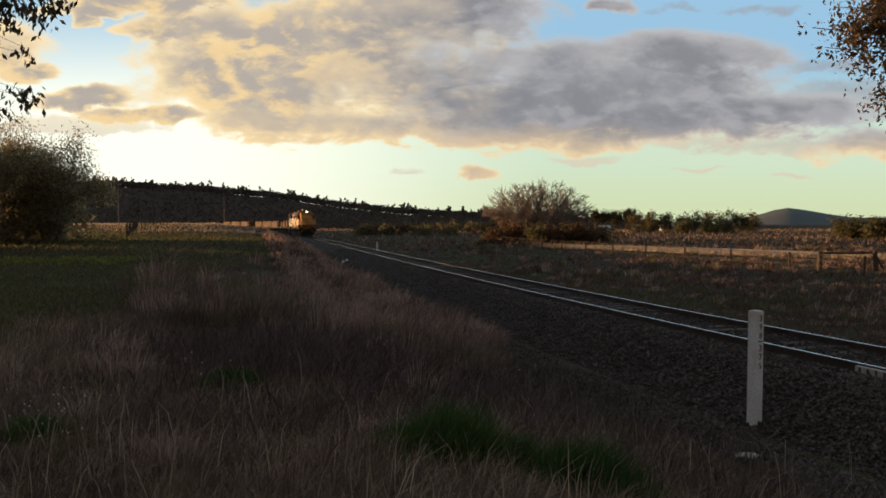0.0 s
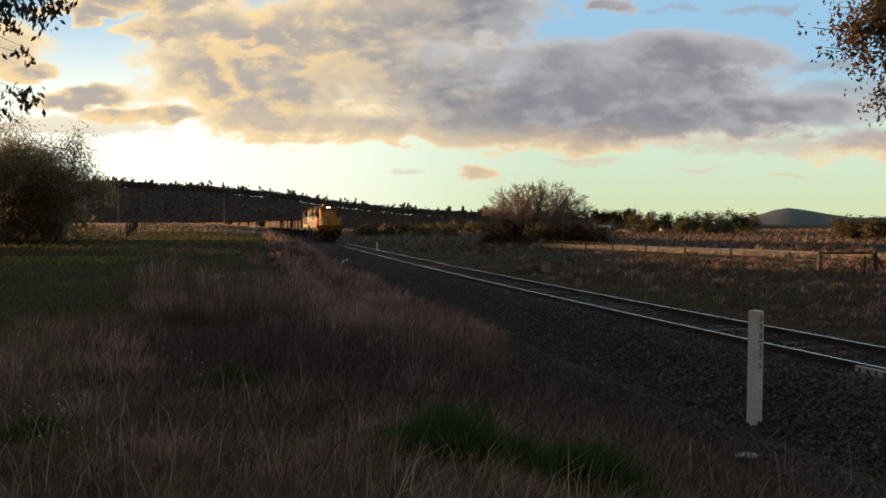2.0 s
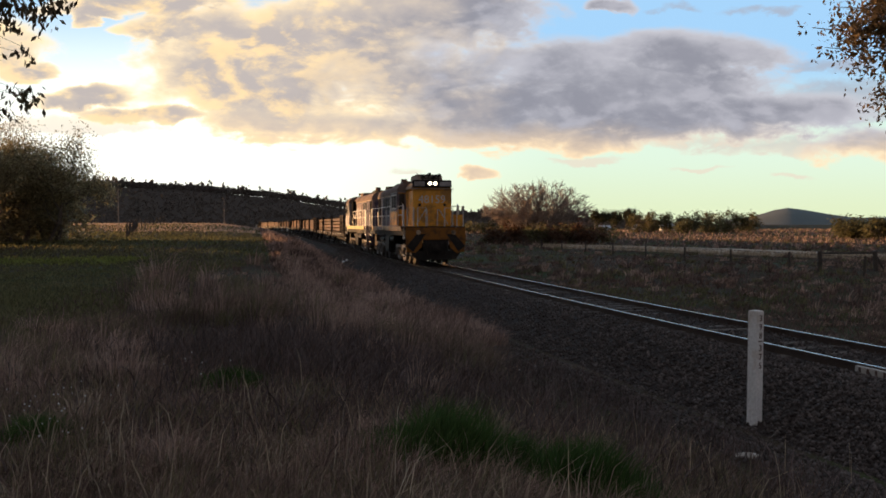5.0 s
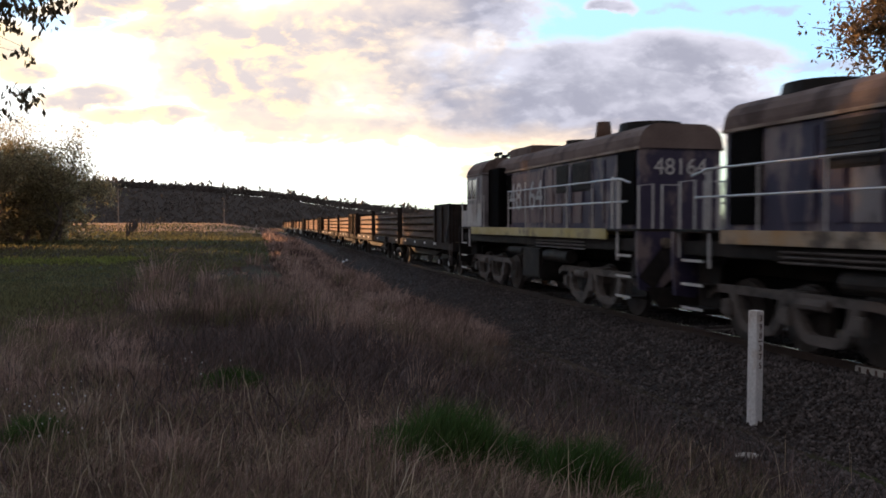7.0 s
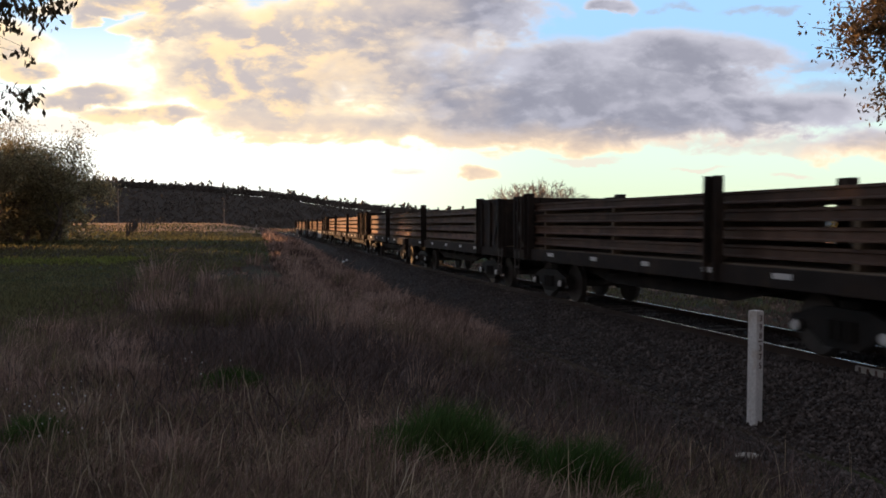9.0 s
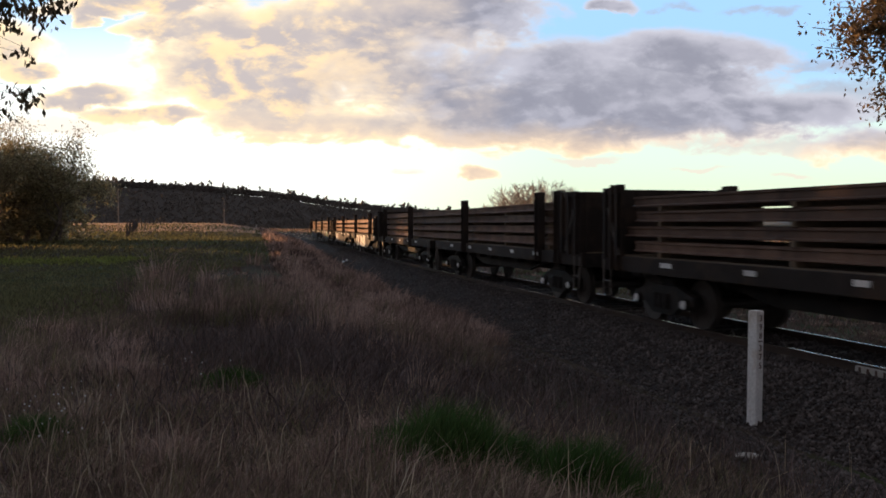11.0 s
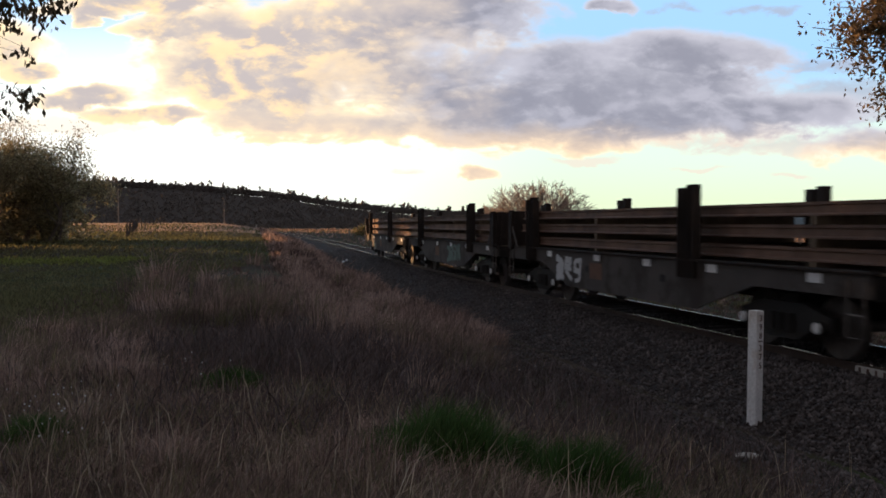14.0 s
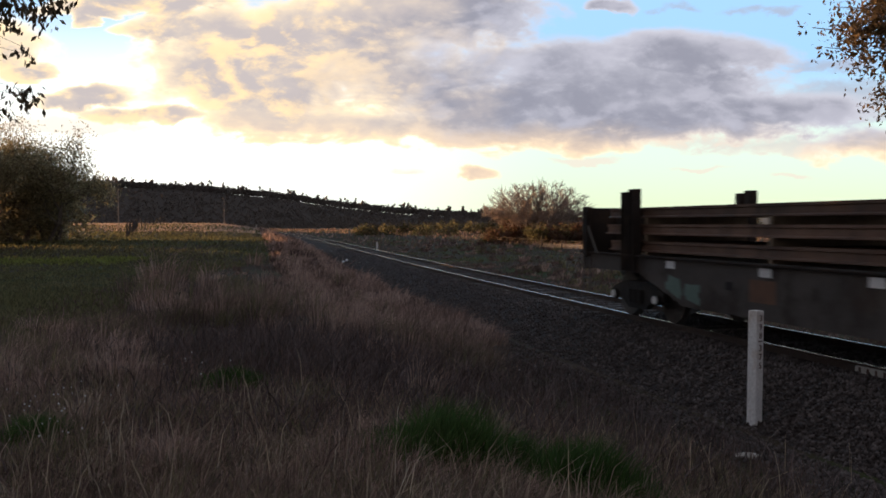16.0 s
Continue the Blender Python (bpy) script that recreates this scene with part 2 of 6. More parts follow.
# near-black colour that stands for the darkness in bays and under the frame
M_GLOOM = material("painted_gloom", (0.004, 0.004, 0.004), (0.008, 0.007, 0.007), 2, 0.95, 0, 0.0, 30, spec=0.05)
M_GLASS = material("dark_cab_glass", (0.02, 0.022, 0.025), (0.03, 0.03, 0.035), 3, 0.12, 0, 0.0, 30)
M_WAGON = material("brown_wagon_steel", (0.020, 0.0155, 0.0135), (0.038, 0.029, 0.025), 1.2, 0.85, 0.1, 0.3, 30, dirt=(0.07, 0.045, 0.03), dirt_scale=1.5, dirt_amount=0.45, spec=0.25)
M_BELLY = material("grey_wagon_side", (0.062, 0.054, 0.050), (0.092, 0.080, 0.072), 1.1, 0.85, 0, 0.2, 30, dirt=(0.035, 0.027, 0.023), dirt_scale=1.3, dirt_amount=0.8, spec=0.25)
M_RUSTPATCH = material("rusted_bare_patch", (0.16, 0.085, 0.05), (0.11, 0.06, 0.04), 3, 0.9, 0, 0.3, 30)
M_TAG = material("pale_spray_paint", (0.55, 0.55, 0.55), (0.45, 0.46, 0.47), 3, 0.7, 0, 0.1, 40)
M_REFLECT = material("white_marker_plate", (0.75, 0.75, 0.75), (0.6, 0.6, 0.6), 4, 0.4, 0, 0.05, 40)
M_TIMBER = material("dunnage_timber", (0.12, 0.085, 0.055), (0.2, 0.15, 0.1), 3, 0.9, 0, 0.4, 30)
M_LIGHT = glowing("headlight_glow", (1.0, 0.82, 0.52), 8)
M_BARK = material("grey_bark", (0.10, 0.078, 0.062), (0.17, 0.14, 0.115), 2, 0.9, 0, 0.6, 20)
M_PALEBARK = material("pale_twig_bark", (0.27, 0.215, 0.185), (0.40, 0.33, 0.285), 2, 0.9, 0, 0.3, 20)
M_LEAF = material("dull_green_leaf", (0.10, 0.10, 0.045), (0.16, 0.14, 0.075), 0.8, 0.6, 0, 0.0, 20, island=0.5, through=0.6)
# leaf colour darkened so that distant trees look out of the sun
M_SHADELEAF = material("shaded_far_leaf", (0.045, 0.048, 0.026), (0.072, 0.068, 0.038), 0.3, 0.8, 0, 0.0, 20, island=0.3, through=0.2)
M_GUM = material("gum_leaf", (0.085, 0.068, 0.036), (0.15, 0.10, 0.055), 0.8, 0.55, 0, 0.0, 20, island=0.5, through=0.3)
M_REDLEAF = material("russet_shrub_leaf", (0.085, 0.046, 0.030), (0.125, 0.072, 0.048), 0.5, 0.8, 0, 0.0, 20, island=0.4, through=0.3)
M_BUSHLEAF = material("olive_brown_leaf", (0.25, 0.225, 0.125), (0.36, 0.30, 0.185), 0.6, 0.7, 0, 0.0, 20, island=0.5, through=0.55)
M_HAY = material("pale_hay", (0.40, 0.315, 0.265), (0.52, 0.42, 0.36), 0.15, 0.9, 0, 0.0, 8, island=0.3, through=0.4)
M_TWIG = material("dead_weed_stems", (0.080, 0.060, 0.058), (0.150, 0.120, 0.116), 0.5, 0.9, 0, 0.0, 8, island=0.6, through=0.1)
M_LIME = material("painted_sunlit_grass", (0.16, 0.19, 0.045), (0.22, 0.23, 0.07), 0.4, 0.75, 0, 0.0, 8, island=0.4, through=0.4)
# crown colour is lightened to carry the distant haze
M_FOREST = material("hazed_forest", (0.165, 0.142, 0.126), (0.20, 0.172, 0.152), 0.02, 0.95, 0, 0.0, 0.25, island=0.08, spec=0.0, through=0.4)
# ridge colour is darkened to blend with the shaded sides of the crowns
M_RIDGE = material("crown_shade_ridge", (0.068, 0.058, 0.052), (0.088, 0.075, 0.066), 0.03, 1.0, 0, 0.0, 0.3, spec=0.0)
M_DRY = material("dry_grass", (0.28, 0.185, 0.150), (0.46, 0.325, 0.265), 0.25, 0.85, 0, 0.0, 8, island=0.45, through=0.35)
M_DULL = material("old_brown_grass", (0.112, 0.074, 0.064), (0.20, 0.138, 0.116), 0.3, 0.85, 0, 0.0, 8, island=0.5, through=0.3)
M_GREEN = material("green_grass", (0.100, 0.102, 0.042), (0.165, 0.150, 0.078), 0.15, 0.75, 0, 0.0, 8, island=0.45, through=0.35)
M_ROAD = material("dusty_gravel_road", (0.30, 0.25, 0.19), (0.38, 0.32, 0.25), 0.4, 0.95, 0, 0.4, 12)
M_POST = material("old_fence_timber", (0.05, 0.042, 0.036), (0.09, 0.075, 0.065), 3, 0.9, 0, 0.5, 30)
M_HOUSE = material("white_weatherboard", (0.42, 0.42, 0.43), (0.36, 0.36, 0.37), 0.8, 0.7, 0, 0.1, 20)
M_TIN = material("grey_tin_roof", (0.42, 0.42, 0.44), (0.34, 0.34, 0.36), 0.8, 0.5, 0.3, 0.1, 20)
M_HILL = material("hazed_far_hill", (0.050, 0.062, 0.062), (0.070, 0.078, 0.074), 0.002, 1.0, 0, 0.0, 0.05)


# ---- mesh helpers ----
def obj(name, bm, mat, parent=None, label="", smooth=False):
    me = bpy.data.meshes.new(name)
    bmesh.ops.recalc_face_normals(bm, faces=bm.faces)
    bm.to_mesh(me)
    bm.free()
    me.materials.append(mat)
    if smooth:
        me.shade_smooth()
    ob = new(name, me)
    ob.parent = parent
    if label:
        ob["label"] = label
    return ob


def part(name, bm, mat, parent, label="", at=(0, 0, 0), smooth=False):
    ob = obj(name, bm, mat, parent, label, smooth)
    ob.location = at
    return ob


def again(name, ob, parent, at=(0, 0, 0), rz=0.0):
    o = new(name, ob.data)
    o.parent, o.location, o.rotation_euler = parent, at, (0, 0, rz)
    if "label" in ob:
        o["label"] = ob["label"]
    return o


def pydata(name, verts, faces, mat, parent=None, smooth=False):
    me = bpy.data.meshes.new(name)
    me.from_pydata([tuple(v) for v in verts] if isinstance(verts, list) else verts.tolist(), [], faces if isinstance(faces, list) else faces.tolist())
    me.materials.append(mat)
    if smooth:
        me.shade_smooth()
    ob = new(name, me)
    ob.parent = parent
    return ob


def thing(name, label, category, group="", at=None):
    e = new(name)
    if at is not None:
        e.matrix_world = at
    return tagged(e, label, category, group)


def box(bm, x0, x1, y0, y1, z0, z1, bevel=0.0):
    vs = bmesh.ops.create_cube(bm, size=1)["verts"]
    for v in vs:
        v.co = Vector(((x0 + x1) / 2 + v.co.x * (x1 - x0), (y0 + y1) / 2 + v.co.y * (y1 - y0), (z0 + z1) / 2 + v.co.z * (z1 - z0)))
    if bevel:
        es = list({e for v in vs for e in v.link_edges})
        bmesh.ops.bevel(bm, geom=es, offset=bevel, segments=2, affect="EDGES")
    return bm


def cyl(bm, p0, p1, r0, r1=None, n=10):
    p0, p1 = Vector(p0), Vector(p1)
    r1 = r0 if r1 is None else r1
    q = (p1 - p0).to_track_quat("Z", "Y")
    a = [bm.verts.new(p0 + q @ Vector((r0 * math.cos(t), r0 * math.sin(t), 0))) for t in (2 * math.pi * i / n for i in range(n))]
    b = [bm.verts.new(p1 + q @ Vector((r1 * math.cos(t), r1 * math.sin(t), 0))) for t in (2 * math.pi * i / n for i in range(n))]
    for i in range(n):
        bm.faces.new((a[i], a[(i + 1) % n], b[(i + 1) % n], b[i]))
    bm.faces.new(a[::-1])
    bm.faces.new(b)
    return bm


def pipe(bm, pts, r, n=6):
    """A round bar bent through the points, in one piece."""
    pts = [Vector(p) for p in pts]
    rings = []
    for k, p in enumerate(pts):
        d = (pts[min(k + 1, len(pts) - 1)] - pts[max(k - 1, 0)]).normalized()
        u = d.cross(Vector((0.31, 0.87, 0.38)) if abs(d.z) > 0.8 else Vector((0, 0, 1))).normalized()
        v = d.cross(u)
        rings.append([bm.verts.new(p + r * (u * math.cos(2 * math.pi * i / n) + v * math.sin(2 * math.pi * i / n))) for i in range(n)])
    for a, b in zip(rings, rings[1:]):
        for i in range(n):
            bm.faces.new((a[i], a[(i + 1) % n], b[(i + 1) % n], b[i]))
    bm.faces.new(rings[0][::-1])
    bm.faces.new(rings[-1])
    return bm


def prism(bm, outline, lo, hi, axis="x"):
    """An outline of two coordinates pushed from lo to hi along an axis."""
    def at(p, w):
        return {"x": (w, p[0], p[1]), "y": (p[0], w, p[1]), "z": (p[0], p[1], w)}[axis]
    a = [bm.verts.new(at(p, lo)) for p in outline]
    b = [bm.verts.new(at(p, hi)) for p in outline]
    n = len(outline)
    for i in range(n):
        bm.faces.new((a[i], a[(i + 1) % n], b[(i + 1) % n], b[i]))
    bm.faces.new(a[::-1])
    bm.faces.new(b)
    return bm


def B():
    return bmesh.new()


# ---- the line of the track ----
TH_S = [-80, 0, 24, 49.5, 80, 121, 172, 198, 224, 330, 430]
TH_A = [-0.32, -0.30, -0.2376, -0.2122, -0.2198, -0.2194, -0.2387, -0.262, -0.49, -0.60, -0.66]
Z_S = [-80, 24, 49.5, 80, 121, 172, 215, 430]
Z_A = [0, 0, -0.039, -0.08, -0.11, -0.04, -0.05, 0.0]
TS = np.arange(-80, 430, 0.25)
TT = np.interp(TS, TH_S, TH_A)
_i0 = int(np.argmin(abs(TS)))
TX, TY = np.cumsum(np.sin(TT) * 0.25), np.cumsum(np.cos(TT) * 0.25)
TX, TY = TX - TX[_i0] + 9.617, TY - TY[_i0] + 2.0
TZ = np.interp(TS, Z_S, Z_A)


def track(s, w=0.0, up=0.0):
    x, y, th, z = (float(np.interp(s, TS, a)) for a in (TX, TY, TT, TZ))
    return Vector((x + w * math.cos(th), y - w * math.sin(th), z + up))


def beside(x, y):
    """Distance from the track's centre line (to the far side positive)."""
    xc, th = np.interp(y, TY, TX), np.interp(y, TY, TT)
    return (x - xc) * np.cos(th)


def smooth(lo, hi, v):
    t = np.clip((v - lo) / (hi - lo), 0, 1)
    return t * t * (3 - 2 * t)


def wave(x, y):
    return (np.sin(x * 0.31 + 1.3 * np.sin(y * 0.17)) + np.sin(y * 0.27 + 1.1 * np.sin(x * 0.21 + 2)) + 0.5 * np.sin(x * 0.9 + y * 0.7) + 0.5 * np.sin(y * 1.1 - x * 0.6)) / 3


def ground_z(x, y):
    x, y = np.asarray(x, float), np.asarray(y, float)
    d = beside(x, y)
    near = -0.70 + 0.90 * smooth(3.4, 9.0, -d)
    near = near + 0.62 * smooth(34, 62, y) * smooth(3.4, 4.9, -d)
    near = near + 1.0 * smooth(55, 120, y) * smooth(4, 16, -d)
    near = near - 0.2 * smooth(10, 30, -d) * smooth(60, 30, y)
    right = -0.75 + 0.25 * smooth(4, 30, d) - 0.35 * smooth(40, 120, d)
    z = np.where(d < 0, near, right)
    return z + 0.09 * wave(x, y) * smooth(1.5, 5, abs(d)) + 0.25 * wave(x * 0.12, y * 0.12) * smooth(15, 60, abs(d))


def make_ground():
    n = 300
    u = np.linspace(-1, 1, n)
    xs = 7.0 * np.sinh(u * 7.0)
    ys = 25 + 7.0 * np.sinh(u * 7.0)
    X, Y = np.meshgrid(xs, ys)
    Z = ground_z(X, Y)
    far = np.hypot(X, Y)
    Z = Z * smooth(900, 300, far) - 0.9 * smooth(300, 900, far)
    v = np.stack([X.ravel(), Y.ravel(), Z.ravel()], 1)
    i = np.arange(n * n).reshape(n, n)
    f = np.stack([i[:-1, :-1].ravel(), i[:-1, 1:].ravel(), i[1:, 1:].ravel(), i[1:, :-1].ravel()], 1)
    ob = pydata("ground", v, f, M_SOIL, smooth=True)
    tagged(ob, "uneven meadow ground of dark soil and short grass", "ground", kind="structure")


make_ground()


def sweep(name, outline, s0, s1, ds, mat, parent=None, label="", w0=0.0):
    """A closed outline (sideways, up) swept along the track."""
    ss = np.arange(s0, s1 + 1e-6, ds)
    vs, fs, k = [], [], len(outline)
    for s in ss:
        for w, z in outline:
            vs.append(track(s, w + w0, z))
    for a in range(len(ss) - 1):
        for i in range(k):
            j = (i + 1) % k
            fs.append((a * k + i, a * k + j, (a + 1) * k + j, (a + 1) * k + i))
    fs.append(tuple(range(k))[::-1])
    fs.append(tuple((len(ss) - 1) * k + i for i in range(k)))
    ob = pydata(name, vs, fs, mat, parent)
    if label:
        ob["label"] = label
    return ob


RAIL_FOOT = [(-0.07, -0.16), (0.07, -0.16), (0.07, -0.148), (0.012, -0.128), (0.012, -0.045), (0.034, -0.036), (0.034, -0.008),
             (-0.034, -0.008), (-0.034, -0.036), (-0.012, -0.045), (-0.012, -0.128), (-0.07, -0.148)]
RAIL_HEAD = [(-0.017, -0.009), (0.017, -0.009), (0.018, -0.003), (0.013, 0.0), (-0.013, 0.0), (-0.018, -0.003)]


def make_track():
    bed = sweep("ballast_bed", [(-3.3, -1.1), (3.3, -1.1), (3.1, -0.78), (1.75, -0.20), (1.3, -0.13), (-1.3, -0.13), (-1.75, -0.20), (-3.1, -0.78)],
                -60, 420, 2.0, M_BALLAST)
    tagged(bed, "dark crushed stone ballast bed under the track", "ballast", kind="structure")
    line = tagged(new("railway_track"), "single railway track with polished rails on sleepers", "railway track", kind="structure")
    for w in (-0.7525, 0.7525):
        sweep("rail", RAIL_FOOT, -60, 420, 2.0, M_OLDRAIL, line, "rusty rail web and foot", w)
        sweep("rail_head", RAIL_HEAD, -60, 420, 2.0, M_RAILTOP, line, "polished bright running surface", w)
    bm = box(B(), -1.25, 1.25, -0.12, 0.12, -0.28, -0.118, 0.012)
    first = obj("sleeper", bm, M_SLEEPER, line)
    first.matrix_basis = pose(*track(-12), 0, 0, 0)
    for i in range(1, 290):
        s = -12 + 0.62 * i
        o = new("sleeper", first.data)
        o.parent = line
        th = float(np.interp(s, TS, TT))
        o.matrix_basis = Matrix.Translation(track(s, random.uniform(-0.04, 0.04), random.uniform(-0.02, 0.008))) @ pose(0, 0, 0, 0, 0, -math.degrees(th) + random.uniform(-1, 1))


make_track()


# ---- the train ----
# In a vehicle's own space y runs backwards from its front headstock, x to the far side of the track, z up from the rail.
def letters(text, size, mat, parent, name, m, extrude=0.004):
    c = bpy.data.curves.new(name, "FONT")
    c.body, c.size, c.extrude, c.align_x, c.align_y = text, size, extrude, "CENTER", "CENTER"
    c.resolution_u = 3
    tmp = bpy.data.objects.new(name, c)
    scene.collection.objects.link(tmp)
    me = bpy.data.meshes.new_from_object(tmp.evaluated_get(bpy.context.evaluated_depsgraph_get()))
    bpy.data.objects.remove(tmp)
    me.materials.clear()
    me.materials.append(mat)
    o = new(name, me)
    o.parent = parent
    o.matrix_basis = m
    return o


def wheelset_mesh(r, gauge=0.7525):
    bm = B()
    for s in (-1, 1):
        cyl(bm, (s * (gauge + 0.045), 0, 0), (s * (gauge - 0.05), 0, 0), r, r + 0.0, 28)
        cyl(bm, (s * (gauge - 0.05), 0, 0), (s * (gauge - 0.08), 0, 0), r + 0.028, r + 0.028, 28)
        cyl(bm, (s * (gauge + 0.075), 0, 0), (s * (gauge + 0.045), 0, 0), r * 0.34, r * 0.4, 14)
        for k in range(4):
            t = math.pi / 2 * k
            cyl(bm, (s * (gauge + 0.052), r * 0.62 * math.cos(t), r * 0.62 * math.sin(t)), (s * (gauge + 0.044), r * 0.62 * math.cos(t), r * 0.62 * math.sin(t)), r * 0.12, n=8)
    cyl(bm, (-gauge, 0, 0), (gauge, 0, 0), 0.085, n=12)
    return bm


WHEELS = []          # (object, place in its bogie, radius)


def add_wheel(first, bogie, y, r):
    o = new("wheelset", first.data)
    o.parent = bogie
    o.location = (0, y, r)
    WHEELS.append((o, y, r))


def loco_bogie(parent, yc, axles, share):
    bm = B()
    for s in (-1, 1):
        x0, x1 = (s * 1.02, s * 1.14) if s > 0 else (s * 1.14, s * 1.02)
        y0, y1 = min(axles) - 0.62, max(axles) + 0.62
        # cast side frame: a top beam with deep hanging loops between the axles
        prism(bm, [(y0, 0.66), (y0, 0.80), (y0 + 0.25, 0.93), (y1 - 0.25, 0.93), (y1, 0.80), (y1, 0.66), (y1 - 0.25, 0.79), (y0 + 0.25, 0.79)], x0, x1)
        for a, b in zip(axles, axles[1:]):
            loop = [(a + 0.02, 0.80), (a + 0.10, 0.52), (a + 0.30, 0.25), (a + 0.48, 0.19), (b - 0.48, 0.19), (b - 0.30, 0.25), (b - 0.10, 0.52), (b - 0.02, 0.80)]
            inner = [(b - 0.22, 0.80), (b - 0.28, 0.56), (b - 0.42, 0.38), (b - 0.54, 0.33), (a + 0.54, 0.33), (a + 0.42, 0.38), (a + 0.28, 0.56), (a + 0.22, 0.80)]
            prism(bm, loop + inner, x0 - 0.01, x1 + 0.01)
        for a in axles:
            box(bm, min(s * 1.10, s * 1.22), max(s * 1.10, s * 1.22), a - 0.13, a + 0.13, 0.42, 0.70, 0.03)
        cyl(bm, (s * 1.16, yc - 0.9, 0.78), (s * 1.16, yc - 0.3, 0.78), 0.09, n=10)
    box(bm, -1.02, 1.02, yc - 0.3, yc + 0.3, 0.6, 0.95)
    o = part("bogie", bm, M_BOGIE, parent, "dusty grey cast three-axle bogie frame")
    for a in axles:
        add_wheel(share, o, a, 0.508)
    return o


def handrail(parent, pts, posts, z0, label="pale tubular handrail"):
    bm = B()
    pipe(bm, pts, 0.022)
    for x, y, z1 in posts:
        cyl(bm, (x, y, z0), (x, y, z1), 0.02, n=6)
    return part("handrail", bm, M_HANDRAIL, parent, label)


def hood_outline(w, z0, z1, r=0.35):
    pts = [(-w, z0), (w, z0), (w, z1 - r)]
    for k in range(1, 5):
        t = math.pi / 2 * k / 4
        pts.append((w - r + r * math.cos(t), z1 - r + r * 0.8 * math.sin(t) + r * 0.2 * k / 4))
    for k in range(4, 0, -1):
        t = math.pi / 2 * k / 4
        pts.append((-w + r - r * math.cos(t), z1 - r + r * 0.8 * math.sin(t) + r * 0.2 * k / 4))
    pts.append((-w, z1 - r))
    return pts


def make_loco(name, label, nose_mat, side_mat, stripe_mat, front_text, headlights, wheel, end_cab=False):
    loco = thing(name, label, "locomotive", "locomotives of the train")
    L, W = 13.7, 1.43
    HW, D = 0.94, 1.85
    # frame
    bm = box(B(), -1.30, 1.30, 0.15, L - 0.15, 1.40, 1.66, 0.02)
    box(bm, -0.35, 0.35, 0.1, L - 0.1, 1.0, 1.42)
    part("underframe", bm, M_BLACK, loco, "grimy black underframe")
    part("deck", box(B(), -1.40, 1.40, 0.02, L - 0.02, 1.80, D, 0.008), M_ROOF, loco)
    for s in (-1, 1):
        bm = box(B(), min(s * 1.40, s * W), max(s * 1.40, s * W), 1.5, L - 1.5, 1.63, 1.86, 0.008)
        part("sill_stripe", bm, stripe_mat, loco, "dirty painted sill stripe")
    # long hood
    bm = prism(B(), hood_outline(HW, D, 4.02, 0.40), 2.75 if end_cab else 5.05, 12.75, "y")
    part("long_hood", bm, side_mat, loco, "weathered long engine hood")
    bm = prism(B(), hood_outline(HW + 0.035, 3.55, 4.07, 0.42), 2.75 if end_cab else 5.05, 12.80, "y")
    part("roof", bm, M_ROOF, loco, "sooty rounded roof")
    for s in (-1, 1):
        bm = box(B(), min(s * (HW + 0.01), s * (HW + 0.07)), max(s * (HW + 0.01), s * (HW + 0.07)), 2.75 if end_cab else 5.05, 12.8, 3.52, 3.58, 0.008)
        part("roof_gutter", bm, M_PALEROOF, loco, "pale gutter along the roof's edge")
    for s in (-1, 1):
        x0, x1 = min(s * (HW + 0.002), s * (HW + 0.025)), max(s * (HW + 0.002), s * (HW + 0.025))
        y = 5.3
        first = None
        for k, wd in enumerate((0.62, 0.62, 0.62, 0.62, 0.62, 0.62, 0.62, 0.62, 0.62)):
            bm = box(B(), x0, x1, y, y + wd - 0.06, 1.98, 3.42, 0.01)
            box(bm, min(s * (HW + 0.02), s * (HW + 0.05)), max(s * (HW + 0.02), s * (HW + 0.05)), y + 0.04, y + 0.08, 2.5, 2.75)
            part("hood_door", bm, (M_MAUVE if end_cab else M_WORN) if k in (1, 3, 4, 6) else side_mat, loco)
            y += wd + 0.03
        # louvre bays; the tall one is a panel with its inner darkness painted on
        for ya, yb, za, zb in ((11.75, 12.6, 1.95, 3.5), (8.1, 8.9, 2.75, 3.45), (9.2, 10.3, 2.75, 3.45)):
            bm = box(B(), min(s * (HW + 0.005), s * (HW + 0.034)), max(s * (HW + 0.005), s * (HW + 0.034)), ya, yb, za, zb)
            tall = zb - za > 1
            g = part("equipment_bay" if tall else "grille", bm, M_GLOOM if tall else M_BLACK, loco, "equipment bay as a panel painted black for its dark inside" if tall else "dark louvred air grille")
            if tall:
                continue
            bm = B()
            z = za + 0.05
            while z < zb - 0.04:
                box(bm, min(s * (HW + 0.034), s * (HW + 0.05)), max(s * (HW + 0.034), s * (HW + 0.05)), ya + 0.03, yb - 0.03, z, z + 0.025)
                z += 0.09
            part("louvre", bm, M_BLACK, g)
    # cab
    CW = 1.40
    C0, C1 = (0.95, 2.75) if end_cab else (2.85, 5.05)
    cab = part("cab", prism(B(), hood_outline(CW, D, 4.06 if end_cab else 4.10, 0.55), C0, C1, "y"), M_WORN if end_cab else side_mat, loco, "full-width cab with a rounded roof")
    bm = prism(B(), hood_outline(CW + 0.02, 3.60, 4.09 if end_cab else 4.13, 0.56), C0 - 0.03, C1 + 0.03, "y")
    part("cab_roof", bm, M_ROOF, cab, "sooty curved cab roof")
    panes = ((C0 + 0.15, C0 + 0.62), (C0 + 0.72, C0 + 1.28)) if end_cab else ((3.05, 3.65), (3.75, 4.35))
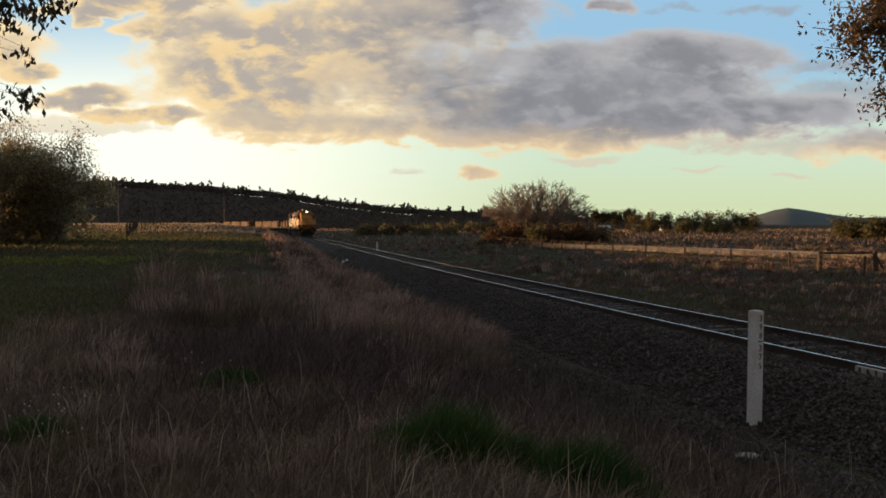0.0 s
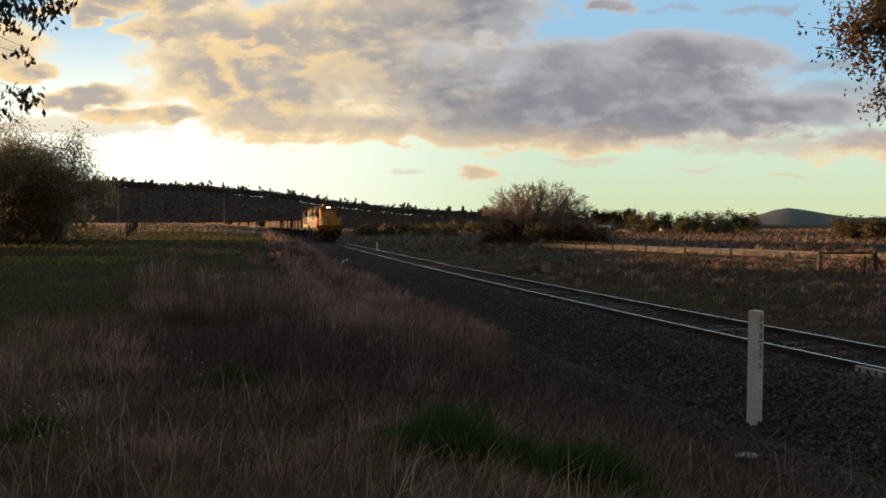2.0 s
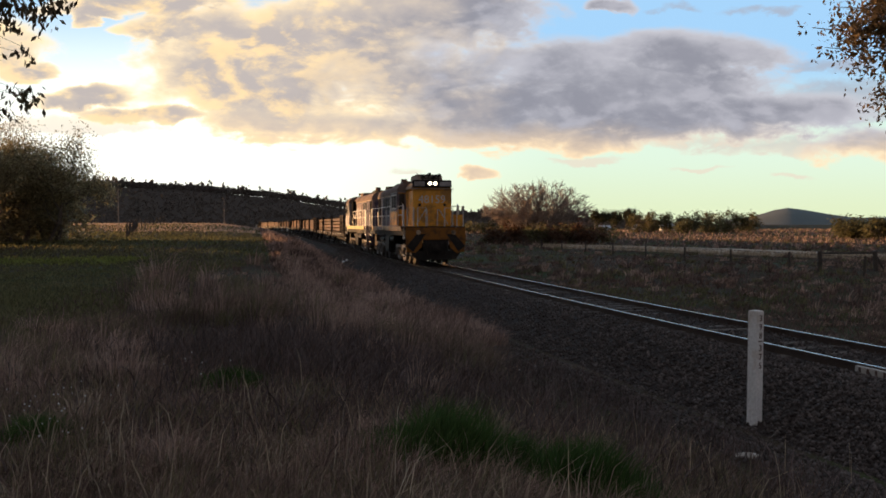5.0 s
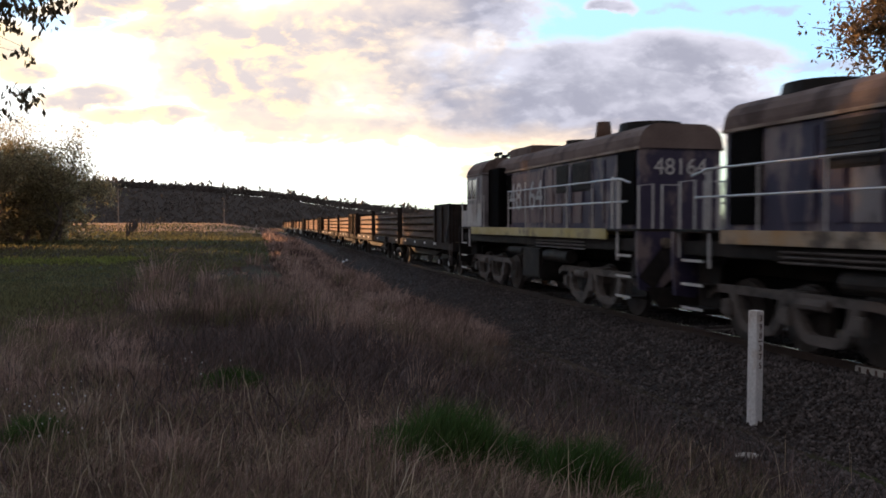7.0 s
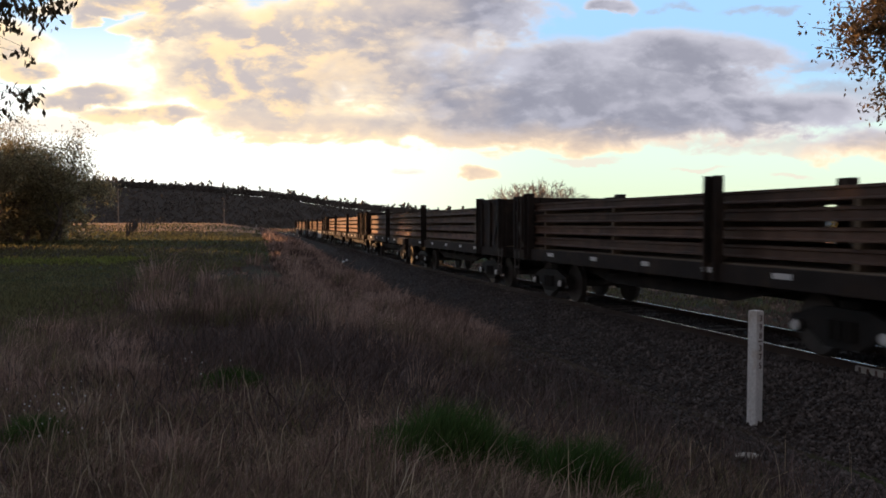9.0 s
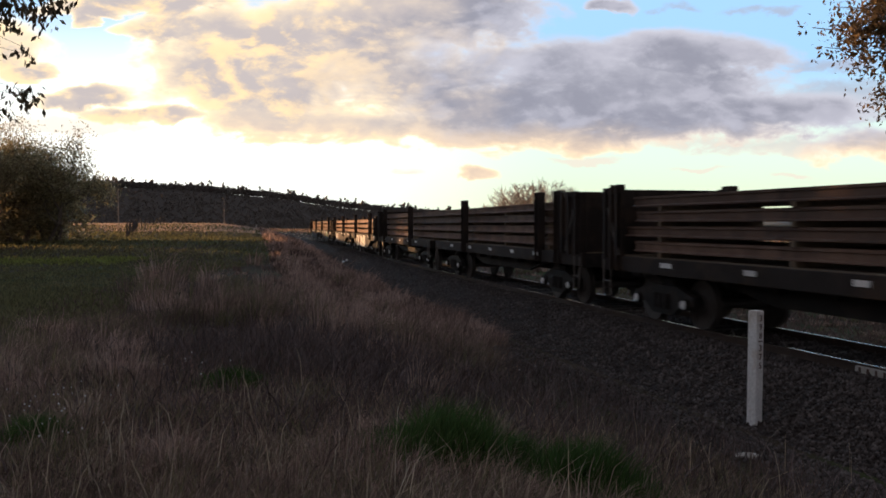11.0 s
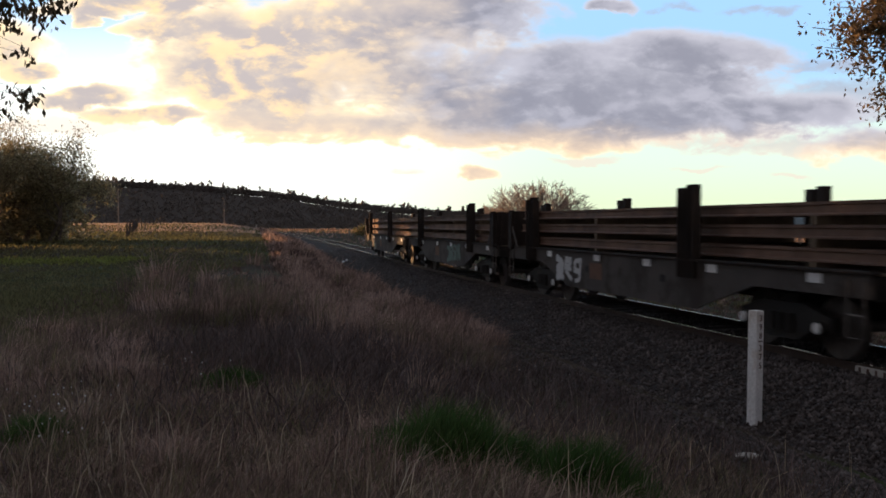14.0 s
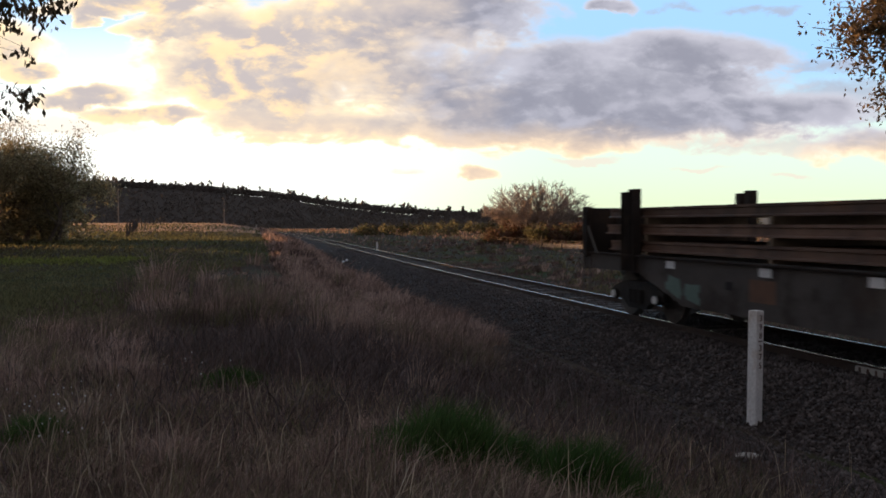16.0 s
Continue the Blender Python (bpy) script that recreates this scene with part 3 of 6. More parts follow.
    for s in (-1, 1):
        x0, x1 = min(s * CW, s * (CW + 0.012)), max(s * CW, s * (CW + 0.012))
        part("cab_panel", box(B(), x0, x1, C0 + 0.03, C1 - 0.05, 1.9, 2.62, 0.004), nose_mat, cab, "painted lower cab side panel")
        for ya, yb in panes:
            w = part("cab_window", box(B(), min(s * (CW + 0.002), s * (CW + 0.018)), max(s * (CW + 0.002), s * (CW + 0.018)), ya, yb, 2.80, 3.42, 0.02), M_GLASS, cab, "dark side window")
            bm = B()
            for p, q, z0, z1 in ((ya - 0.06, ya, 2.74, 3.48), (yb, yb + 0.06, 2.74, 3.48), (ya, yb, 3.42, 3.48), (ya, yb, 2.74, 2.80)):
                box(bm, min(s * (CW + 0.002), s * (CW + 0.03)), max(s * (CW + 0.002), s * (CW + 0.03)), p, q, z0, z1)
            part("window_frame", bm, M_SILVER, w, "worn pale window frame")
        part("door_frame", box(B(), x0, x1 + (0.01 if s > 0 else 0), C1 - 0.63, C1 - 0.59, 2.0, 3.45), M_SILVER, cab)
        part("door_frame", box(B(), x0, x1, C1 - 0.13, C1 - 0.09, 2.0, 3.45), M_SILVER, cab)
        if end_cab:
            part("end_window", box(B(), s * 0.72 - 0.36, s * 0.72 + 0.36, C0 - 0.012, C0 + 0.002, 2.85, 3.45, 0.005), M_GLASS, cab, "dark end window")
            # a raised box: the depth of this bay is only painted, in near-black
            part("dark_bay", box(B(), min(s * 0.95, s * 1.2), max(s * 0.95, s * 1.2), C1, C1 + 1.1, 1.86, 3.7, 0.02), M_GLOOM, loco, "bay behind the cab as a box painted black for its dark recess")
            continue
        w0, w1 = (HW + 0.08, CW - 0.1) if s > 0 else (-CW + 0.1, -HW - 0.08)
        part("front_window", box(B(), w0, w1, 2.835, 2.85, 2.75, 3.5, 0.005), M_GLASS, cab, "tall dark cab front window")
        part("front_panel", box(B(), min(s * HW, s * CW), max(s * HW, s * CW), 2.842, 2.852, 1.87, 2.7, 0.003), nose_mat, cab)
        part("front_upper", box(B(), min(s * HW, s * (CW - 0.08)), max(s * HW, s * (CW - 0.08)), 2.843, 2.853, 3.5, 3.75, 0.003), nose_mat, cab)
    part("gutter", box(B(), -1.42, 1.42, C0 - 0.05, C1 + 0.05, 3.56, 3.60, 0.01), M_SILVER, cab)
    # short nose hood
    if end_cab:
        nose = cab
    else:
        nose = part("nose", prism(B(), hood_outline(HW, D, 4.06, 0.34), 0.92, 2.86, "y"), nose_mat, loco, "tall flat-fronted nose hood")
        bm = box(B(), -HW - 0.02, HW + 0.02, 0.86, 1.06, 3.72, 4.10, 0.04)
        part("light_box", bm, M_BLACK, nose, "black band of number boards and lamps across the nose")
        bm = prism(B(), [(-HW - 0.04, 3.66), (-HW - 0.02, 3.80), (-HW + 0.2, 4.02), (-0.45, 4.10), (0.45, 4.10), (HW - 0.2, 4.02), (HW + 0.02, 3.80), (HW + 0.04, 3.66)], 1.06, 2.95, "y")
        part("nose_roof", bm, M_PALEROOF, nose, "dusty pale curved nose roof")
        part("drip_rail", box(B(), -HW - 0.10, HW + 0.10, 0.80, 2.9, 3.66, 3.69, 0.008), M_PALEROOF, nose)
        for s in (-1, 1):
            bm = box(B(), s * 0.63 - 0.26, s * 0.63 + 0.26, 0.838, 0.87, 3.80, 4.02, 0.012)
            part("number_box", bm, M_SILVER, nose, "pale lit number board")
            bm = cyl(B(), (s * 0.13, 0.80, 3.93), (s * 0.13, 0.87, 3.93), 0.125, n=20)
            part("headlight_rim", bm, M_SILVER, nose)
            bm = cyl(B(), (s * 0.13, 0.79, 3.93), (s * 0.13, 0.80, 3.93), 0.080, n=20)
            part("headlight", bm, M_LIGHT if headlights else M_GLASS, nose, "round headlight")
            bm = cyl(B(), (s * 0.62, 0.86, 2.9), (s * 0.62, 0.92, 2.9), 0.07, n=12)
            part("marker_light", bm, M_BLACK, nose)
            pts = [(s * 0.78, 0.86, 1.95), (s * 0.34, 0.86, 2.66), (s * 0.26, 0.86, 2.70), (s * 0.24, 0.86, 1.9)]
            part("grab_rail", pipe(B(), pts, 0.018), M_HANDRAIL, nose)
        if front_text:
            letters(front_text, 0.54, M_HANDRAIL, nose, "painted_number", Matrix.Translation((0, 0.914, 3.15)) @ pose(0, 0, 0, 90, 0, 0))
        bm = box(B(), -0.28, 0.28, 0.90, 0.925, 1.9, 2.45, 0.01)
        part("nose_hatch", bm, nose_mat, nose)
    # roof furniture
    for y0, y1, w, z in (((2.75, 3.75, 0.5, 4.34), (3.9, 5.2, 0.6, 4.30)) if end_cab else ((1.45, 3.3, 0.62, 4.40),)):
        part("roof_box", box(B(), -w, w, y0, y1, 4.0, z, 0.05), M_ROOF if end_cab else M_PALEROOF, loco, "raised rooftop vent box")
    bm = cyl(B(), (0, 8.9, 4.0), (0, 8.9, 4.55), 0.24, 0.17, 14)
    part("exhaust_pipe", bm, M_RUST, loco, "rusty tapered exhaust stack", smooth=True)
    for yy, rr in ((11.4, 0.72), (7.4, 0.4)):
        bm = cyl(B(), (0, yy, 4.0), (0, yy, 4.22), rr, rr * 0.95, 20)
        part("roof_fan", bm, M_BLACK, loco, "round roof fan housing")
    bm = B()
    for dx, dz in ((-0.42, 0.06), (-0.12, 0.16), (0.12, 0.05), (0.36, 0.12)):
        cyl(bm, (dx, 1.15, 4.02), (dx, 1.15, 4.22 + dz), 0.03)
        cyl(bm, (dx, 0.95, 4.22 + dz), (dx, 1.4, 4.22 + dz), 0.08, 0.035, 10)
        cyl(bm, (dx, 1.3, 4.22 + dz), (dx, 1.5, 4.22 + dz), 0.06, 0.05, 8)
    cyl(bm, (-0.5, 1.2, 4.2), (0.5, 1.2, 4.2), 0.025)
    part("air_horn", bm, M_BLACK, loco, "cluster of black air horns")
    part("aerial", cyl(B(), (-0.5, 2.2, 4.28), (-0.5, 2.2, 4.5), 0.03), M_BLACK, loco)
    # walkways' handrails
    for s in (-1, 1):
        x = s * 1.36
        handrail(loco, [(x, 5.3, 2.9), (x, 12.7, 2.9), (x, 13.15, 2.8)], [(x, y, 2.9) for y in (5.3, 6.8, 8.3, 9.8, 11.3, 12.7)], D)
        handrail(loco, [(x, 5.3, 2.42), (x, 13.0, 2.42)], [], D)
        handrail(loco, [(x, 1.35, 2.86), (x, 2.8, 2.86)], [(x, 2.8, 2.86)], D)
        handrail(loco, [(x, 1.35, 2.42), (x, 2.8, 2.42)], [], D)
        for ye, inw in ((0.15, 1), (L - 0.15, -1)):
            yb = ye + inw * 0.95
            part("grab_rail", pipe(B(), [(x, yb, 1.2), (x, yb, 2.85), (x, yb + inw * 0.25, 2.95), (x, yb + inw * 0.25, 1.86)], 0.03), M_HANDRAIL, loco, "white corner grab rail")
            part("grab_rail", pipe(B(), [(x, ye, 1.35), (x, ye, 2.72), (s * 1.05, ye, 2.76), (s * 1.05, ye, 1.86)], 0.022), M_HANDRAIL, loco)
            part("grab_rail", pipe(B(), [(s * 0.85, ye, 1.86), (s * 0.85, ye, 2.74), (s * 0.45, ye, 2.74), (s * 0.45, ye, 1.86)], 0.022), M_HANDRAIL, loco)
            # step well with treads
            bm = box(B(), min(s * 1.02, s * 1.08), max(s * 1.02, s * 1.08), min(ye + inw * 0.2, ye + inw * 0.85), max(ye + inw * 0.2, ye + inw * 0.85), 0.42, 1.8)
            st = part("step_well", bm, M_BLACK, loco)
            for z in (0.46, 0.88, 1.30):
                bm = box(B(), min(s * 1.06, s * 1.42), max(s * 1.06, s * 1.42), min(ye + inw * 0.2, ye + inw * 0.85), max(ye + inw * 0.2, ye + inw * 0.85), z, z + 0.03, 0.005)
                part("step", bm, M_BLACK, st)
                bm = box(B(), min(s * 1.42, s * 1.44), max(s * 1.42, s * 1.44), min(ye + inw * 0.2, ye + inw * 0.85), max(ye + inw * 0.2, ye + inw * 0.85), z - 0.01, z + 0.04)
                part("step_edge", bm, M_HANDRAIL, st, "white step edge")
    # headstocks, pilots and couplers
    for ye, inw, paint in ((0.0, 1, M_GRIMESHADE if headlights else M_BLACK), (L, -1, side_mat)):
        a, b = sorted((ye, ye + inw * 0.12))
        head = part("headstock", box(B(), -1.45, 1.45, a, b, 1.22, 1.82, 0.02), paint, loco, "painted headstock beam")
        c, d = sorted((ye + inw * 0.02, ye + inw * 0.10))
        for s in (-1, 1):
            bm = prism(B(), [(s * 1.45, 1.24), (s * 0.62, 1.24), (s * 0.70, 0.86), (s * 1.0, 0.60), (s * 1.40, 0.66)], c, d, "y")
            part("pilot_wing", bm, paint, head, "scuffed painted pilot wing")
        part("pilot", prism(B(), [(-1.25, 0.70), (1.25, 0.70), (0.95, 0.28), (-0.95, 0.28)], c + 0.02, d + 0.02, "y"), M_BLACK, head, "grimy black pilot plate")
        part("drawgear_box", box(B(), -0.60, 0.60, c + 0.03, d + 0.03, 0.66, 1.23), M_BLACK, head)
        c, d = sorted((ye - inw * 0.012, ye + inw * 0.0))
        for s in (-1, 1):
            bm = prism(B(), [(s * 1.42, 0.92), (s * 1.10, 0.66), (s * 0.50, 1.50), (s * 0.92, 1.50)], c - 0.002, d + 0.004, "y")
            part("warning_stripe", bm, M_BLACK, head, "black diagonal warning stripe")
            bm = cyl(B(), (s * 0.85, ye - inw * 0.06, 1.58), (s * 0.85, ye, 1.58), 0.11, n=14)
            part("ditch_light", bm, M_GOLDSTRIPE, head)
            pts = [(s * 0.5, ye - inw * 0.04, 1.2), (s * 0.52, ye - inw * 0.14, 0.85), (s * 0.42, ye - inw * 0.1, 0.5)]
            part("air_hose", pipe(B(), pts, 0.03), M_BLACK, head)
        bm = box(B(), -0.14, 0.14, min(ye - inw * 0.6, ye), max(ye - inw * 0.6, ye), 0.74, 1.0, 0.04)
        box(bm, -0.3, 0.3, min(ye - inw * 0.16, ye), max(ye - inw * 0.16, ye), 0.62, 1.12, 0.03)
        box(bm, -0.22, 0.12, min(ye - inw * 0.62, ye - inw * 0.42), max(ye - inw * 0.62, ye - inw * 0.42), 0.72, 1.02, 0.05)
        part("coupler", bm, M_BLACK, head, "black knuckle coupler")
        part("end_deck_plate", box(B(), -1.44, 1.44, min(ye, ye + inw * 1.5), max(ye, ye + inw * 1.5), 1.82, 1.86, 0.006), M_BLACK, loco)
    if not front_text:
        # big worn figures on hood end and sides
        letters("48164", 0.50, M_HANDRAIL, loco, "painted_number", Matrix.Translation((0, 12.768, 3.15)) @ pose(0, 0, 0, 90, 0, 180))
        for s in (-1, 1):
            letters("48164", 1.15, M_TAG, loco, "painted_number", Matrix.Translation((s * (HW + 0.060), 5.75, 2.72)) @ pose(0, 0, 0, 90, 0, 90 * s), 0.003)
            part("worn_patch", box(B(), min(s * (HW + 0.024), s * (HW + 0.029)), max(s * (HW + 0.024), s * (HW + 0.029)), 4.45, 7.1, 2.0, 3.42), M_MAUVE, loco, "bleached patch behind the painted figures")
        for s in (-1, 1):
            # raised panel whose near-black colour paints the dark of an open doorway
            part("door_bay", box(B(), min(s * (HW + 0.005), s * (HW + 0.03)), max(s * (HW + 0.005), s * (HW + 0.03)), 3.9, 4.4, 1.95, 3.45), M_GLOOM, loco, "door bay as a panel painted black for its dark opening")
    # filler box added under the frame; its near-black paints the gloom there
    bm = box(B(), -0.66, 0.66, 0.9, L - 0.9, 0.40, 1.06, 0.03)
    part("motor_housing", bm, M_GLOOM, loco, "box under the frame painted black for the gloom around the axle motors")
    part("battery_box", box(B(), 0.98, 1.38, 0.2, 0.85, 1.87, 2.42, 0.02), nose_mat, loco, "painted equipment box on the end platform")
    # tanks and gear underneath
    bm = box(B(), -1.28, 1.28, 6.3, 7.75, 0.45, 1.38, 0.08)
    part("fuel_tank", bm, M_BLACK, loco, "dusty fuel tank")
    for s in (-1, 1):
        part("air_tank", cyl(B(), (s * 1.15, 8.0, 1.15), (s * 1.15, 9.6, 1.15), 0.16, n=14), M_BLACK, loco)
        part("air_tank", cyl(B(), (s * 1.15, 5.0, 1.2), (s * 1.15, 6.2, 1.2), 0.12, n=14), M_BLACK, loco)
        for z in (1.38, 1.46, 1.54):
            part("pipe", cyl(B(), (s * 1.33, 7.6, z), (s * 1.33, 10.8, z), 0.022, n=6), M_BOGIE, loco)
    loco_bogie(loco, 2.85, [1.35, 2.85, 4.35], wheel)
    loco_bogie(loco, L - 2.85, [L - 4.35, L - 2.85, L - 1.35], wheel)
    return loco, L


def wagon_bogie(parent, yc, share):
    bm = B()
    for s in (-1, 1):
        x0, x1 = (0.98, 1.12) if s > 0 else (-1.12, -0.98)
        a, b = yc - 0.88, yc + 0.88
        prism(bm, [(a - 0.2, 0.42), (a - 0.2, 0.60), (yc - 0.5, 0.78), (yc + 0.5, 0.78), (b + 0.2, 0.60), (b + 0.2, 0.42), (b - 0.2, 0.42), (yc + 0.35, 0.22), (yc - 0.35, 0.22), (a + 0.2, 0.42)], x0, x1)
        for k in (-0.2, 0.0, 0.2):
            cyl(bm, (s * 1.13, yc + k, 0.34), (s * 1.13, yc + k, 0.62), 0.075, n=10)
        for y in (a, b):
            cyl(bm, (s * 1.10, y, 0.46), (s * 1.2, y, 0.46), 0.11, n=12)
    box(bm, -1.0, 1.0, yc - 0.22, yc + 0.22, 0.5, 0.9, 0.02)
    o = part("bogie", bm, M_BLACK, parent, "grimy two-axle freight bogie")
    for y in (yc - 0.88, yc + 0.88):
        add_wheel(share, o, y, 0.46)
        for s in (-1, 1):
            c = part("axle_cap", cyl(B(), (s * 1.2, y, 0.46), (s * 1.23, y, 0.46), 0.085, 0.07, 12), M_REFLECT, o, "white-painted axle box cover")
    return o


def stake(wagon, y, double=False, z1=2.78):
    """A channel-section post on each side; double: two lighter ones close together."""
    for s in (-1, 1):
        for i, dy in enumerate((-0.16, 0.16) if double else (0.0,)):
            k = 0.10 if double else 0.17
            y0, y1 = y + dy - k, y + dy + k
            out = [(s * 1.26, y0), (s * 1.44, y0), (s * 1.44, y0 + 0.03), (s * 1.30, y0 + 0.03), (s * 1.30, y1 - 0.03), (s * 1.44, y1 - 0.03), (s * 1.44, y1), (s * 1.26, y1)]
            part("stake", prism(B(), out, 1.0, z1 - 0.05 * i, "z"), M_WAGON, wagon, "tall steel side stake")


def make_wagon(label, L, belly, stakes, front_wall, rear_wall, wheel, marks=(), tags=()):
    w = thing("rail_wagon", label, "freight wagon", "wagons of the train")
    if belly:
        bm = box(B(), -1.25, 1.25, 0.1, L - 0.1, 1.08, 1.24, 0.01)
        box(bm, -0.3, 0.3, 0.1, L - 0.1, 0.75, 1.1)
        part("underframe", bm, M_WAGON, w)
        for s in (-1, 1):
            out = [(0.05, 1.30), (0.05, 0.98), (2.6, 0.98), (4.3, 0.46), (L - 4.3, 0.46), (L - 2.6, 0.98), (L - 0.05, 0.98), (L - 0.05, 1.30)]
            side = part("side_plate", prism(B(), out, min(s * 1.28, s * 1.34), max(s * 1.28, s * 1.34)), M_BELLY, w, "grey deep-bellied side plate with spray paint")
            part("top_flange", box(B(), min(s * 1.22, s * 1.40), max(s * 1.22, s * 1.40), 0.0, L, 1.30, 1.34, 0.005), M_WAGON, side)
            for y0, y1, z0, z1, kind in tags:
                tag(side, s, y0, y1, z0, z1, kind)
            part("rust_patch", box(B(), min(s * 1.338, s * 1.343), max(s * 1.338, s * 1.343), 8.1, 8.75, 0.72, 1.08, 0.001), M_RUSTPATCH, side, "brown rusted square patch")
            for y in (L * 0.38, L * 0.62):
                part("drain_slot", box(B(), min(s * 1.335, s * 1.345), max(s * 1.335, s * 1.345), y - 0.1, y + 0.1, 0.86, 1.0, 0.01), M_BLACK, side)
    else:
        bm = box(B(), -1.25, 1.25, 0.1, L - 0.1, 1.12, 1.26, 0.01)
        box(bm, -0.3, 0.3, 0.1, L - 0.1, 0.70, 1.14)
        for k in range(6):
            y = 4.2 + (L - 8.4) * k / 5
            box(bm, -1.1, 1.1, y - 0.05, y + 0.05, 0.86, 1.14)
        for s in (-1, 1):
            prism(bm, [(3.3, 0.98), (5.2, 0.62), (L - 5.2, 0.62), (L - 3.3, 0.98)], s * 0.8 - 0.06, s * 0.8 + 0.06)
        part("underframe", bm, M_BLACK, w)
        for s in (-1, 1):
            part("side_sill", box(B(), min(s * 1.25, s * 1.36), max(s * 1.25, s * 1.36), 0.0, L, 0.98, 1.29, 0.012), M_WAGON, w, "brown steel side sill")
        box_bm = cyl(B(), (0.5, L / 2 - 1, 0.75), (0.5, L / 2 + 0.2, 0.75), 0.2, n=14)
        part("air_tank", box_bm, M_BLACK, w)
    part("deck", box(B(), -1.24, 1.24, 0.05, L - 0.05, 1.26, 1.30), M_TIMBER, w, "worn wagon deck")
    for y, ln in marks:
        for s in (-1, 1):
            x = 1.345 if belly else 1.365
            part("marker_plate", box(B(), min(s * x, s * (x + 0.008)), max(s * x, s * (x + 0.008)), y, y + ln, 1.13, 1.13 + (0.14 if belly else 0.09), 0.002), M_REFLECT, w, "small white marker plate")
    for y, dbl in stakes:
        stake(w, y, dbl, 2.66 if belly else 2.78)
    for wall, inw, ye in ((front_wall, 1, 0.0), (rear_wall, -1, L)):
        if not wall:
            continue
        a, b = sorted((ye + inw * 0.12, ye + inw * 0.24))
        top = 2.30 if belly else 2.68
        bm = box(B(), -1.36, 1.36, a, b, 1.2, top + 0.02, 0.01)
        for x in (-1.2, -0.6, 0.0, 0.6, 1.2):
            box(bm, x - 0.05, x + 0.05, a - 0.06, b + 0.06, 1.2, top)
        bulk = part("bulkhead", bm, M_WAGON, w, "rusty brown end bulkhead")
        for s in (-1, 1):
            x0, x1 = min(s * 1.30, s * 1.38), max(s * 1.30, s * 1.38)
            y0, y1 = sorted((ye + inw * 0.2, ye + inw * wall))
            bm = box(B(), x0, x1, y0, y1, 1.28, top, 0.01)
            for yy in (y0 + 0.08, (y0 + y1) / 2, y1 - 0.08):
                box(bm, min(s * 1.36, s * 1.45), max(s * 1.36, s * 1.45), yy - 0.05, yy + 0.05, 1.25, top + 0.04)
            box(bm, min(s * 1.36, s * 1.42), max(s * 1.36, s * 1.42), y0, y1, top - 0.08, top + 0.04)
            part("side_wall", bm, M_WAGON, bulk, "dark steel side wall of the bulkhead bay")
            bm = prism(B(), [(ye + inw * 0.35, top - 0.38), (ye + inw * 0.45, top - 0.38), (ye + inw * 0.95, 1.32), (ye + inw * 0.85, 1.32)], min(s * 1.40, s * 1.43), max(s * 1.40, s * 1.43))
            part("brace", bm, M_BELLY, bulk, "pale diagonal brace")
    for ye, inw in ((0.0, 1), (L, -1)):
        bm = box(B(), -0.13, 0.13, min(ye - inw * 0.5, ye), max(ye - inw * 0.5, ye), 0.74, 0.98, 0.03)
        box(bm, -1.3, 1.3, min(ye, ye + inw * 0.1), max(ye, ye + inw * 0.1), 0.95, 1.28, 0.01)
        part("headstock", bm, M_BLACK, w)
        for s in (-1, 1):
            yy = ye + inw * 0.3
            bm = pipe(B(), [(s * 1.36, yy - 0.16, 1.2), (s * 1.38, yy - 0.16, 0.45), (s * 1.38, yy + 0.16, 0.45), (s * 1.36, yy + 0.16, 1.2)], 0.018)
            pipe(bm, [(s * 1.38, yy - 0.16, 0.75), (s * 1.38, yy + 0.16, 0.75)], 0.018)
            part("shunter_step", bm, M_BOGIE, w, "grey foot stirrup")
    wagon_bogie(w, 2.15, wheel)
    wagon_bogie(w, L - 2.15, wheel)
    return w, L


def tag(side, s, y0, y1, z0, z1, kind):
    """A row of loose, unreadable spray-painted strokes."""
    rng = random.Random(int(y0 * 100) + kind)
    bm = B()
    n = max(2, int((y1 - y0) / 0.45))
    x0, x1 = min(s * 1.342, s * 1.348), max(s * 1.342, s * 1.348)
    shapes = (((0, 0), (0.1, 1)), ((0, 1), (0.7, 0.9), (0.75, 0.6), (0.1, 0.5)), ((0.1, 0.5), (0.8, 0)), ((0.8, 0.95), (0.2, 0.85), (0.05, 0.5), (0.3, 0.1), (0.8, 0.05)),
              ((0, 0.05), (0.4, 1), (0.8, 0)), ((0.75, 1), (0.1, 0.8), (0.7, 0.4), (0, 0)), ((0.1, 1), (0.15, 0.1), (0.7, 0)), ((0, 0.5), (0.8, 0.55)))
    for k in range(n):
        w, base, h = (y1 - y0) / n, z0 + rng.uniform(-0.04, 0.08), (z1 - z0) * rng.uniform(0.8, 1.1)
        ya = y0 + w * k
        for shape in rng.sample(shapes, 3):
            t = rng.uniform(0.045, 0.075)
            pts = [(ya + w * (px + rng.uniform(-0.08, 0.08)), base + h * (pz + rng.uniform(-0.06, 0.06))) for px, pz in shape]
            for (ay, az), (by, bz) in zip(pts, pts[1:]):
                ln = math.hypot(by - ay, bz - az) or 1.0
                ny, nz = -(bz - az) / ln * t, (by - ay) / ln * t
                d = rng.uniform(0, 0.002)
                prism(bm, [(ay + ny, az + nz), (by + ny, bz + nz), (by - ny, bz - nz), (ay - ny, az - nz)], x0 - d, x1 + d)
    part("spray_paint", bm, M_TAG if kind < 5 else M_GREENTAG, side, "pale loose spray-painted strokes")["kind"] = "stuff"


M_GREENTAG = material("faded_green_spray", (0.10, 0.15, 0.13), (0.14, 0.20, 0.17), 2, 0.8, 0, 0.1, 30)


